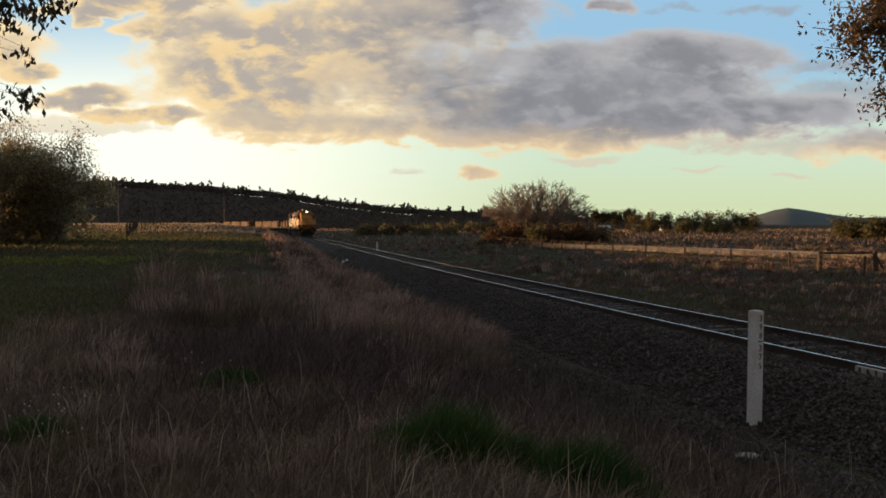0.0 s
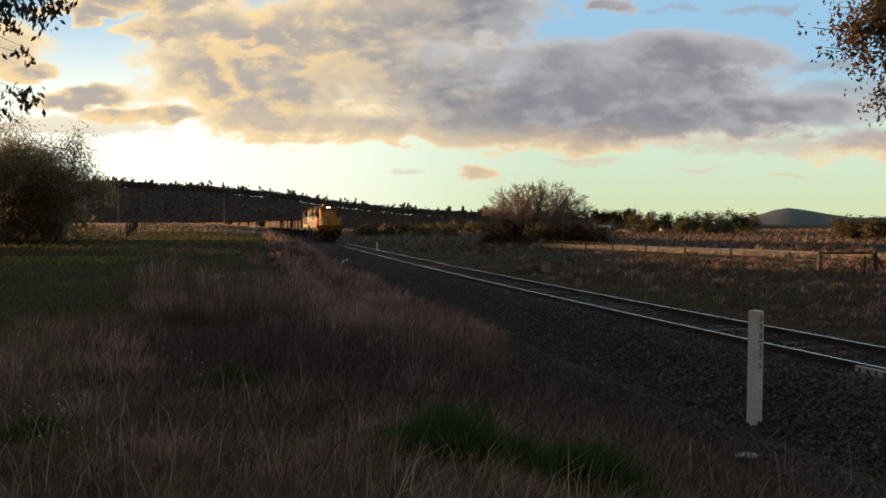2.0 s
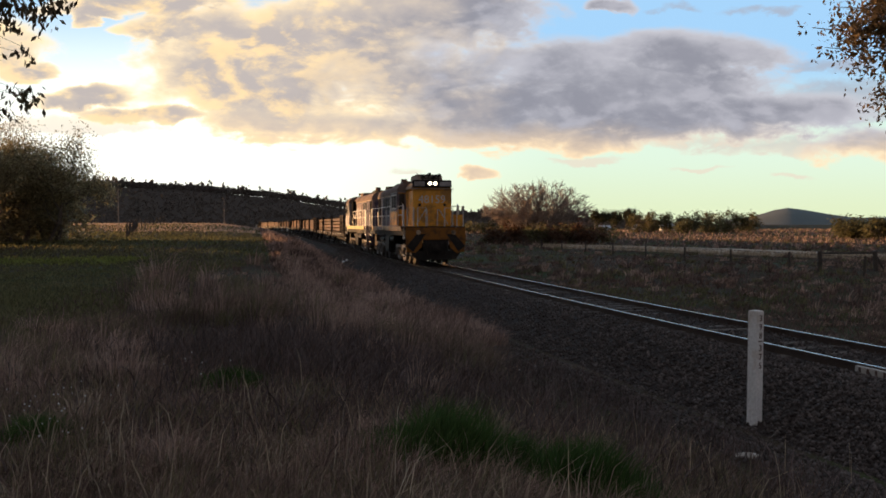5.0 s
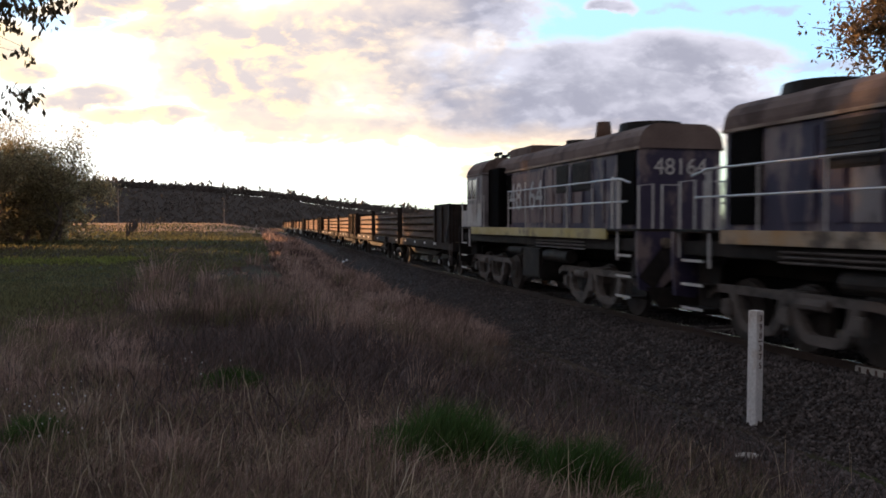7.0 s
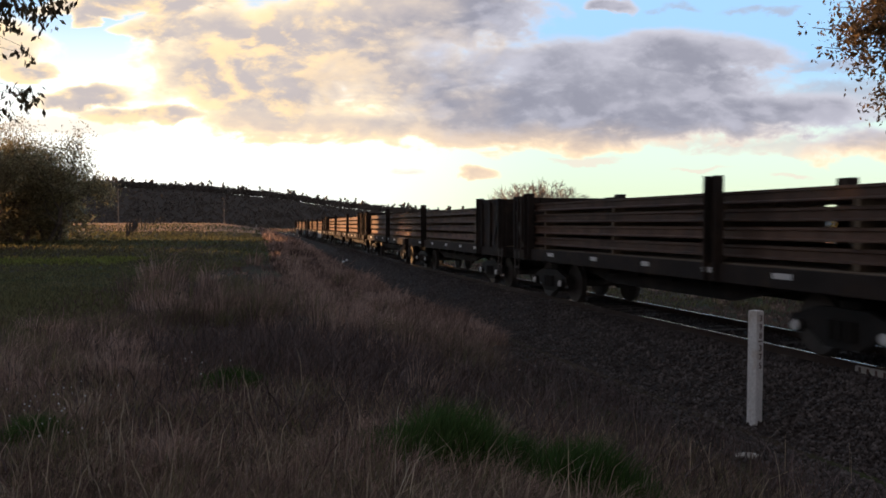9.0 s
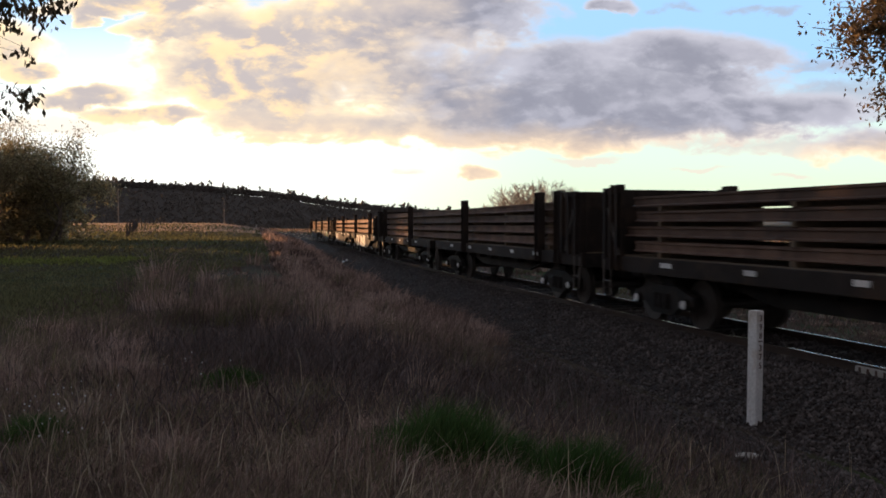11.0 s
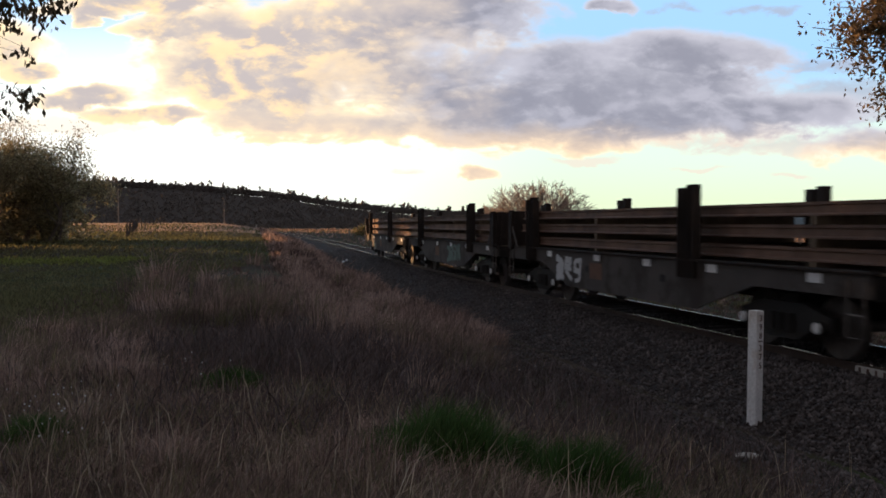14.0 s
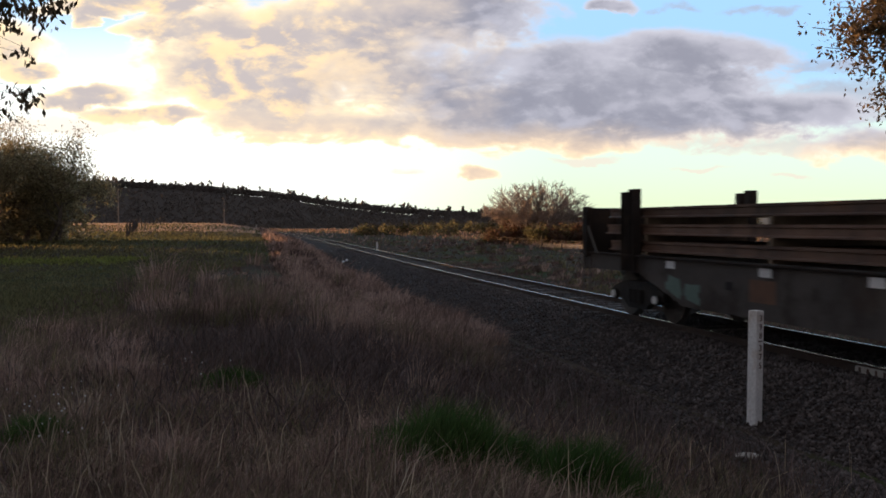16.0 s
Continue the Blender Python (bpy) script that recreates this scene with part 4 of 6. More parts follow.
def make_rails(length, seed, layers=4, rise=0.30):
    """A load of long rails in layers on timbers."""
    st = thing("rail_stack", ("four" if layers == 4 else "three") + "-layer stack of long rusty steel rails on timbers", "rail load", "rail loads on the wagons")
    rng = random.Random(seed)
    prof = [(-0.075, 0.0), (0.075, 0.0), (0.075, 0.018), (0.014, 0.04), (0.014, 0.145), (0.038, 0.16), (0.038, 0.205), (-0.038, 0.205), (-0.038, 0.16), (-0.014, 0.145), (-0.014, 0.04), (-0.075, 0.018)]
    first = None
    for layer in range(layers):
        z = 1.405 + rise * layer
        for i in range(10):
            x = -1.08 + 0.24 * i
            if first is None:
                first = part("rail", prism(B(), prof, 0, length, "y"), M_RUST, st)
                o = first
            else:
                o = again("rail", first, st)
            o.location = (x, rng.uniform(-0.25, 0.25), z)
        for y in (1.2, 5.0, 8.6, 12.6, 15.2, 18.6, 22.4, 26.2):
            part("bearer", box(B(), -1.16, 1.16, y - 0.05, y + 0.05, z - (0.098 if layer == 0 else rise - 0.205), z, 0.004), M_TIMBER, st)
    return st


VEHICLES = []        # (object, length, distance of its front behind the front of the train, turned round)


def make_train():
    w1 = obj("wheelset", wheelset_mesh(0.508), M_WHEEL)
    w2 = obj("wheelset", wheelset_mesh(0.46), M_WHEEL)
    a, L = make_loco("locomotive", "grimy yellow-nosed diesel locomotive with lit headlights", M_YELLOW, M_BLUEGREY, M_GOLDSTRIPE, "48159", True, w1)
    VEHICLES.append((a, L, 0.0, False))
    b, L = make_loco("locomotive", "faded purple-blue diesel locomotive with pale worn patches", M_SILVER, M_BLUEGREY, M_STRIPE, "", False, w1, True)
    VEHICLES.append((b, L, 14.9, True))
    marks = [(2.9, 0.45), (5.0, 0.3), (7.2, 0.3), (9.6, 0.3), (12.1, 0.4)]
    plans = [
        # start, length, belly, front wagon's stakes, start, length, rear wagon's stakes
        (29.8, 15.1, False, [(11.4, False)], 45.9, 15.1, [(5.0, False), (13.9, False)], 2.9, 0.9),
        (62.0, 15.0, False, [(2.6, False), (11.6, False)], 78.0, 15.0, [(5.5, False), (14.3, False)], 2.2, 0.9),
        (94.0, 15.0, False, [(1.5, False), (2.9, False), (10.5, False)], 110.0, 14.8, [(4.5, False), (12.3, False)], 1.2, 1.0),
        (126.0, 14.1, True, [(2.8, True), (10.7, False)], 141.0, 14.3, [(4.5, True), (12.4, True)], 0.7, 0.5),
        (156.4, 14.4, True, [(3.2, True), (11.6, True)], 171.7, 15.0, [(4.8, True), (12.7, True)], 0.6, 0.45)]
    for k, (s1, l1, belly, st1, s2, l2, st2, fw, rw) in enumerate(plans):
        lab = "grey deep-bellied container wagon carrying long rails" if belly else "dark brown flat wagon with stakes carrying long rails"
        tags1 = [(5.4, 8.3, 0.52, 1.2, 1), (8.9, 10.3, 0.55, 1.2, 2)] if belly and k == 3 else [(4.7, 6.8, 0.62, 1.15, 7), (9.0, 10.2, 0.6, 1.15, 8)] if belly else ()
        tags2 = [(9.2, 10.8, 0.62, 1.1, 3)] if belly and k == 3 else [(10.2, 11.4, 0.6, 0.9, 6)] if belly else ()
        if k == 4:
            tags1 = tags1[:1]
        mk = [(1.0, 0.3), (3.6, 0.32), (5.9, 0.3), (8.2, 0.3), (11.0, 0.3)] if belly else marks
        a, L = make_wagon(lab, l1, belly, st1, fw, 0, w2, mk, tags1)
        VEHICLES.append((a, L, s1, False))
        b, L = make_wagon(lab, l2, belly, st2, 0, rw, w2, mk, tags2)
        VEHICLES.append((b, L, s2, False))
        load0 = s1 + (2.9 if k == 0 else 2.6 if k == 1 else 1.4)
        load1 = s2 + l2 - 1.0
        VEHICLES.append((make_rails(load1 - load0, k, *((3, 0.34) if belly else (4, 0.30))), load1 - load0, load0, False))
    bpy.data.objects.remove(w1)
    bpy.data.objects.remove(w2)


make_train()


# ---- plants ----
def fast_mesh(name, V, T, mat, parent=None):
    """A mesh of triangles from arrays."""
    me = bpy.data.meshes.new(name)
    V, T = np.ascontiguousarray(V, np.float32), np.ascontiguousarray(T, np.int32)
    me.vertices.add(len(V))
    me.vertices.foreach_set("co", V.ravel())
    me.loops.add(T.size)
    me.loops.foreach_set("vertex_index", T.ravel())
    me.polygons.add(len(T))
    me.polygons.foreach_set("loop_start", np.arange(0, T.size, 3, dtype=np.int32))
    me.polygons.foreach_set("loop_total", np.full(len(T), 3, np.int32))
    me.materials.append(mat)
    me.update(calc_edges=True)
    me.validate()
    ob = new(name, me)
    ob.parent = parent
    return ob


def blades(name, P, H, W, lean, mat, rng, label, category, curl=0.5):
    """Bent grass blades that stand at the places P."""
    n = len(P)
    a = rng.uniform(0, 2 * np.pi, n)
    side = np.stack([np.cos(a), np.sin(a), np.zeros(n)], 1) * (W / 2)[:, None]
    b = rng.uniform(0, 2 * np.pi, n)
    k = lean * rng.uniform(0.2, 1.0, n) * H
    off = np.stack([np.cos(b) * k + 0.12 * H, np.sin(b) * k, np.zeros(n)], 1)
    up = np.stack([np.zeros(n), np.zeros(n), H], 1)
    mid = P + off * 0.35 + up * 0.6
    tip = P + off + up * rng.uniform(0.85, 1.0, n)[:, None]
    V = np.stack([P - side, P + side, mid - side * 0.75, mid + side * 0.75, tip], 1).reshape(-1, 3)
    T = (np.array([[0, 1, 3], [0, 3, 2], [2, 3, 4]])[None] + (np.arange(n) * 5)[:, None, None]).reshape(-1, 3)
    ob = fast_mesh(name, V, T, mat)
    return tagged(ob, label, category, kind="stuff")


def scatter(n, rng, y0, y1, a0, a1, power=1.0):
    """Places over the ground, thinning out with distance."""
    q = rng.uniform(0, 1, n)
    y = 1 / ((1 - q) / y0 ** power + q / y1 ** power) ** (1 / power)
    x = y * rng.uniform(a0, a1, n)
    return x, y


def lawn_edge(y):
    return 6.6 + 6.4 * smooth(55, 12, y)


def make_grass():
    rng = np.random.default_rng(5)
    # tall dry grass between the lawn and the ballast: tussocks over a mat of old leaves
    def tussocks(n, y0, y1, a0, a1, power, ok, height, per, mats, width, xy=None):
        x, y = scatter(n, rng, y0, y1, a0, a1, power) if xy is None else xy
        keep = ok(x, y)
        x, y = x[keep], y[keep]
        hh = height(x, y) * rng.uniform(0.55, 1.3, len(x))
        kind = rng.integers(0, len(mats), len(x))
        for i, (mat, name, label) in enumerate(mats):
            m = kind == i
            k = np.repeat(np.arange(m.sum()), per)
            cx, cy, ch = x[m][k], y[m][k], hh[m][k]
            az, r = rng.uniform(0, 2 * np.pi, len(k)), np.sqrt(rng.uniform(0, 1, len(k)))
            rad = 0.16 + 0.22 * ch
            px, py = cx + rad * r * np.cos(az), cy + rad * r * np.sin(az)
            P = np.stack([px, py, ground_z(px, py) - 0.03], 1)
            H = ch * (1.05 - 0.45 * r) * rng.uniform(0.55, 1.2, len(k))
            W = np.maximum(0.005, width * cy) * rng.uniform(0.6, 1.3, len(k))
            out = (0.12 + 0.55 * r) * H
            n = len(k)
            aa = rng.uniform(0, 2 * np.pi, n)
            side = np.stack([np.cos(aa), np.sin(aa), np.zeros(n)], 1) * (W / 2)[:, None]
            off = np.stack([np.cos(az) * out + 0.16 * H + rng.normal(0, 0.07, n), np.sin(az) * out + rng.normal(0, 0.07, n), np.zeros(n)], 1)
            up = np.stack([np.zeros(n), np.zeros(n), H], 1)
            V = np.stack([P - side, P + side, P + off * 0.35 + up * 0.62 - side * 0.8, P + off * 0.35 + up * 0.62 + side * 0.8, P + off * 1.1 + up * (0.98 - 0.25 * r)[:, None]], 1).reshape(-1, 3)
            T = (np.array([[0, 1, 3], [0, 3, 2], [2, 3, 4]])[None] + (np.arange(n) * 5)[:, None, None]).reshape(-1, 3)
            tagged(fast_mesh(name, V, T, mat), label, "grass", kind="stuff")

    def clump(x, y):
        return wave(x * 1.3 + 3, y * 1.3) + 0.5 * wave(x * 3.1, y * 3.3 + 1)

    def hollow(x, y):
        """A dip full of dead weeds in the bank."""
        return np.exp(-((x + 2.1 + 0.4 * wave(y, x)) / 2.1) ** 2 - ((y - 11.2) / 2.7) ** 2)

    def on_bank(x, y):
        d = -beside(x, y)
        edge = lawn_edge(y) + 0.9 * wave(x * 0.8, y * 0.8)
        foot = 2.7 * smooth(16, 9.5, y)
        inside = smooth(3.2 + foot, 5.4 + foot, d + 0.5 * clump(x, y)) ** 1.5
        return (rng.uniform(0, 1, len(x)) < inside) & (d < edge) & (rng.uniform(-1.15, 0.85, len(x)) < clump(x, y)) & (rng.uniform(0.25, 1, len(x)) > hollow(x, y))

    def bank_height(x, y):
        d = -beside(x, y)
        tall = 0.22 + 0.72 * smooth(8.0, 13.0, y) * smooth(4.6, 6.8, d) * smooth(34, 20, y) + 0.5 * smooth(18, 30, y)
        return tall * (0.75 + 0.75 * np.clip(clump(x, y), -0.6, 1.0)) * (1 - 0.72 * hollow(x, y))
    dry = (M_DRY, "dry_grass", "tall pinkish dry grass tussocks")
    old = (M_DULL, "brown_grass", "matted old brown grass tussocks")
    mixed = (M_OLIVE, "olive_grass", "half-green fading grass tussocks")
    tussocks(5600, 3.4, 120, -0.62, 0.60, 0.8, on_bank, bank_height, 44, [dry, old, dry, mixed], 0.0008)
    tussocks(1500, 3.6, 9.5, -0.56, 0.5, 0.8, lambda x, y: -beside(x, y) > 4.6, lambda x, y: 0.27 + 0 * x, 46, [mixed, (M_STRAW, "straw_grass", "bleached straw grass in front"), mixed, dry], 0.0007)
    # long grass along the edge of the ballast further off
    ss, ww = 18 + 150 * rng.uniform(0, 1, 1900) ** 1.5, 3.5 + 4.0 * rng.uniform(0, 1, 1900) ** 1.4
    th = np.interp(ss, TS, TT)
    xy = np.interp(ss, TS, TX) - ww * np.cos(th), np.interp(ss, TS, TY) + ww * np.sin(th)
    tussocks(0, 0, 0, 0, 0, 0, lambda x, y: x == x, lambda x, y: 0.52 + 0.2 * np.clip(clump(x, y), -1, 1), 40, [dry, old, dry], 0.0010, xy)
    x, y = scatter(110000, rng, 3.2, 100, -0.62, 0.60, 0.9)
    d = -beside(x, y)
    keep = (rng.uniform(0, 1, len(x)) < smooth(3.4, 6.0, d + 0.7 * clump(x, y))) & (d < lawn_edge(y) + 0.5) & (rng.uniform(-1.3, 0.9, len(x)) < clump(x, y) + 0.4)
    x, y = x[keep], y[keep]
    P = np.stack([x, y, ground_z(x, y) - 0.02], 1)
    blades("grass_mat", P, rng.uniform(0.06, 0.26, len(x)), np.maximum(0.006, 0.0012 * y), 1.1, M_DULL, rng, "low mat of withered brown grass", "grass")
    # dead weed stems in the dip and along the ballast's foot
    n = 20000
    x, y = rng.normal(-2.1, 1.7, n), rng.normal(11.0, 2.2, n)
    x[11000:], y[11000:] = rng.uniform(-1.5, 4.8, 9000), rng.uniform(6.5, 15, 9000)
    keep = (-beside(x, y) > 3.5) & (rng.uniform(-1.0, 1.0, n) < clump(x * 1.4, y * 1.4) + 0.3)
    x, y = x[keep], y[keep]
    P = np.stack([x, y, ground_z(x, y) - 0.02], 1)
    blades("dead_weeds", P, rng.uniform(0.10, 0.48, len(x)), rng.uniform(0.006, 0.014, len(x)), 1.3, M_TWIG, rng, "tangle of dead grey-brown weed stems", "weeds")
    # tall feathery plumes round the dip
    n = 520
    az = rng.uniform(0, 2 * np.pi, n)
    rr = rng.uniform(0.95, 1.5, n)
    x, y = -2.3 + 2.9 * rr * np.cos(az), 12.0 + 3.7 * rr * np.sin(az)
    far = (y > 9.0) | (x < -4.0)
    tussocks(0, 0, 0, 0, 0, 0, lambda x, y: (-beside(x, y) > 4.6 + 2.6 * smooth(16, 9.5, y)) & (clump(x * 1.5, y * 1.5) > -0.1), lambda x, y: 0.62 + 0.25 * np.clip(clump(x, y), -1, 1), 90, [dry, old, mixed, old], 0.0006, (x[far], y[far]))
    # paler upright tussocks in front of the dip
    x, y = np.concatenate([rng.uniform(-7.5, -2.6, 230), rng.uniform(-5.5, 1.2, 110)]), np.concatenate([rng.uniform(6.4, 12.0, 230), rng.uniform(5.2, 7.4, 110)])
    tussocks(0, 0, 0, 0, 0, 0, lambda x, y: (hollow(x, y) < 0.5) & (clump(x * 1.7, y * 1.7) > -0.25), lambda x, y: 0.34 + 0.16 * smooth(7, 9, y) + 0.12 * np.clip(clump(x, y), -1, 1), 80, [dry, (M_STRAW, "straw_grass", "bleached straw grass tussocks"), dry, mixed], 0.0007, (x, y))
    # lawn
    x, y = scatter(110000, rng, 9.0, 120, -0.60, 0.0, 0.8)
    d = -beside(x, y)
    keep = d > lawn_edge(y) - 0.8 + 0.7 * wave(x * 0.8, y * 0.8)
    x, y = x[keep], y[keep]
    P = np.stack([x, y, ground_z(x, y) - 0.01], 1)
    h = rng.uniform(0.05, 0.14, len(x)) * (1 + 0.6 * wave(x * 0.5, y * 0.5)) * (1 + 0.006 * y)
    blades("lawn_grass", P, h, np.maximum(0.008, 0.0016 * y), 0.9, M_GREEN, rng, "short green meadow grass", "grass")
    # pale long grass on the rise where the low sun still reaches
    for name, mat, lo, hi, n, label in (("ridge_grass", M_HAY, -90, -15, 26000, "long pale grass on the sunlit rise"), ("rise_grass", M_DRY, -70, -14, 14000, "long dry grass along the rise")):
        x, y = rng.uniform(lo, hi, n), rng.uniform(82, 215, n)
        keep = (-beside(x, y) > 4.6) & (wave(x * 0.6, y * 0.4) + rng.uniform(-0.5, 0.9, n) > -0.1)
        x, y = x[keep], y[keep]
        P = np.stack([x, y, ground_z(x, y) - 0.05], 1)
        blades(name, P, rng.uniform(0.10, 0.38, len(x)), np.full(len(x), 0.07), 0.6, mat, rng, label, "grass")
    # bright green strip that paints low sunlight coming past the bushes
    n = 9000
    x, y = rng.uniform(-40, -14, n), rng.normal(39, 1.3, n)
    P = np.stack([x, y, ground_z(x, y) - 0.01], 1)
    blades("strip_grass", P, rng.uniform(0.06, 0.2, n), np.full(n, 0.07), 0.8, M_LIME, rng, "grass strip coloured bright green as if sunlit", "grass")
    # far side of the track
    def on_paddock(x, y):
        d = beside(x, y)
        return (d > 3.4 + 0.6 * clump(x, y)) & (rng.uniform(-1.7, 0.8, len(x)) < clump(x * 0.6, y * 0.6))

    def paddock_height(x, y):
        return (0.16 + 0.34 * smooth(4, 9, beside(x, y))) * (0.85 + 0.5 * np.clip(clump(x * 0.5, y * 0.5), -0.7, 1.0))
    pale = (M_DRY, "paddock_grass", "rough dry paddock grass beyond the track")
    brown = (M_DULL, "paddock_grass", "brown withered paddock grass")
    olive = (M_OLIVE, "paddock_grass", "half-green paddock grass")
    tussocks(5600, 9.0, 130, -0.14, 0.62, 0.6, on_paddock, paddock_height, 26, [pale, brown, brown, olive], 0.0011)
    x, y = scatter(60000, rng, 9.0, 140, -0.12, 0.60, 0.75)
    d = beside(x, y)
    green = wave(x * 0.35 + 4, y * 0.35) > 0.2
    keep = (d > 3.2) & (rng.uniform(0, 1, len(x)) < 0.8)
    for m, mat, label in ((green & (d < 19), M_GREEN, "short green grass beside the railway"), (~green | (d >= 19), M_DULL, "short brown paddock grass")):
        P = np.stack([x[keep & m], y[keep & m], ground_z(x[keep & m], y[keep & m]) - 0.02], 1)
        blades("short_grass", P, rng.uniform(0.06, 0.2, len(P)), np.maximum(0.01, 0.0013 * P[:, 1]), 1.0, mat, rng, label, "grass")
    # distant grass on the plain
    for n, mat, label in ((15000, M_DULL, "brown grass of the far plain"), (9000, M_DRY, "pale dry grass of the far plain"), (5000, M_OLIVE, "half-green grass of the far plain")):
        y = rng.uniform(95, 420, n)
        x = y * rng.uniform(-0.30, 0.56, n)
        keep = (beside(x, y) > 5) & (rng.uniform(-1.2, 0.8, n) < wave(x * 0.2, y * 0.2))
        x, y = x[keep], y[keep]
        P = np.stack([x, y, ground_z(x, y) - 0.05], 1)
        blades("plain_grass", P, rng.uniform(0.25, 0.7, len(x)), 0.0011 * y, 0.8, mat, rng, label, "grass")
    # sunlit grass along the far road
    t = rng.uniform(0, 1, 5000) ** 0.8
    x, y = road_at(t)
    x, y = x + rng.normal(0, 0.5, len(t)) - 1.8, y + rng.normal(0, 0.5, len(t)) - 1.0
    P = np.stack([x, y, ground_z(x, y) - 0.02], 1)
    blades("roadside_grass", P, rng.uniform(0.3, 0.6, len(x)), np.full(len(x), 0.06), 0.5, M_STRAW, rng, "pale dry grass along the gravel road", "grass")
    # green tufts near the eye
    spots = [(0.06, 6.4, 0.36, 0.56), (1.08, 6.2, 0.38, 0.50), (0.55, 6.6, 0.25, 0.34), (-3.2, 6.6, 0.25, 0.3), (-2.3, 9.2, 0.3, 0.28), (2.2, 6.1, 0.2, 0.3), (-0.3, 6.6, 0.3, 0.26)]
    for sx, sy, r, hh in spots:
        n = int(6500 * r)
        x, y = sx + rng.normal(0, r * 0.62, n), sy + rng.normal(0, r * 0.62, n)
        P = np.stack([x, y, ground_z(x, y) - 0.02], 1)
        fall = np.exp(-((x - sx) ** 2 + (y - sy) ** 2) / (1.2 * r * r))
        blades("grass_tuft", P, hh * rng.uniform(0.5, 1.15, n) * (0.45 + 0.55 * fall), np.full(n, 0.009), 0.55, M_LUSH, rng, "lush dark green grass tuft", "grass")
    # single long straws
    n = 420
    x, y = scatter(n, rng, 4.0, 9, -0.54, 0.5)
    P = np.stack([x, y, ground_z(x, y)], 1)
    blades("straw", P, rng.uniform(0.3, 0.62, n), np.full(n, 0.007), 0.8, M_STRAW, rng, "single pale dry straws", "grass")
    # tiny white flower heads
    c = []
    for sx, sy, r, n in ((-3.35, 7.2, 0.22, 22), (-3.2, 6.4, 0.2, 24), (-2.7, 9.0, 0.25, 10), (1.45, 12.6, 0.2, 7)):
        q = rng.normal(0, r, (n, 2))
        c.append(np.stack([sx + q[:, 0], sy + q[:, 1], ground_z(sx + q[:, 0], sy + q[:, 1]) + rng.uniform(0.1, 0.42, n)], 1))
    stones("white_flower", np.concatenate(c), rng.uniform(0.006, 0.011, sum(len(k) for k in c)), M_REFLECT, rng, "tiny white flower heads in the grass", "flowers")


M_OLIVE = material("olive_grass", (0.135, 0.122, 0.062), (0.21, 0.185, 0.105), 0.3, 0.85, 0, 0.0, 8, island=0.4, through=0.3)
M_LUSH = material("lush_grass", (0.042, 0.082, 0.02), (0.072, 0.118, 0.036), 0.8, 0.7, 0, 0.0, 8, island=0.4, through=0.4)
M_STRAW = material("bleached_straw", (0.36, 0.28, 0.20), (0.46, 0.37, 0.27), 1, 0.8, 0, 0.0, 8, island=0.35, through=0.3)
OCTA = np.array([[1, 0, 0], [-1, 0, 0], [0, 1, 0], [0, -1, 0], [0, 0, 1], [0, 0, -1]], float)
OCTA_T = np.array([[0, 2, 4], [2, 1, 4], [1, 3, 4], [3, 0, 4], [2, 0, 5], [1, 2, 5], [3, 1, 5], [0, 3, 5]])


def stones(name, C, R, mat, rng, label, category):
    n = len(C)
    V = OCTA[None] * rng.uniform(0.6, 1.25, (n, 6, 1)) + rng.normal(0, 0.22, (n, 6, 3))
    V = V * R[:, None, None] + C[:, None, :]
    T = (OCTA_T[None] + (np.arange(n) * 6)[:, None, None]).reshape(-1, 3)
    return tagged(fast_mesh(name, V.reshape(-1, 3), T, mat), label, category, kind="stuff")


def make_stones():
    rng = np.random.default_rng(9)
    n = 46000
    q = rng.uniform(0, 1, n)
    s = 1 / ((1 - q) / 6.0 + q / 75.0) - 1.0
    w = np.where(rng.uniform(0, 1, n) < 0.72, rng.uniform(-4.3, -0.9, n), rng.uniform(-0.68, 3.2, n))
    keep = rng.uniform(0, 1, n) < smooth(-4.5, -3.2, w) + 0.12
    s, w = s[keep], w[keep]
    z = np.where(abs(w) < 1.3, -0.128, np.where(abs(w) < 1.75, -0.13 - 0.07 * (abs(w) - 1.3) / 0.45, np.where(abs(w) < 3.1, -0.20 - 0.58 * (abs(w) - 1.75) / 1.35, -0.74)))
    th = np.interp(s, TS, TT)
    x, y = np.interp(s, TS, TX) + w * np.cos(th), np.interp(s, TS, TY) - w * np.sin(th)
    z = z + np.interp(s, TS, TZ)
    z = np.where(abs(w) > 3.1, ground_z(x, y), z)
    r = rng.uniform(0.016, 0.036, len(s)) * (1 + s * 0.012)
    stones("ballast_stones", np.stack([x, y, z + 0.008], 1), r, M_STONE, rng, "loose dark crushed stone along the track", "ballast")


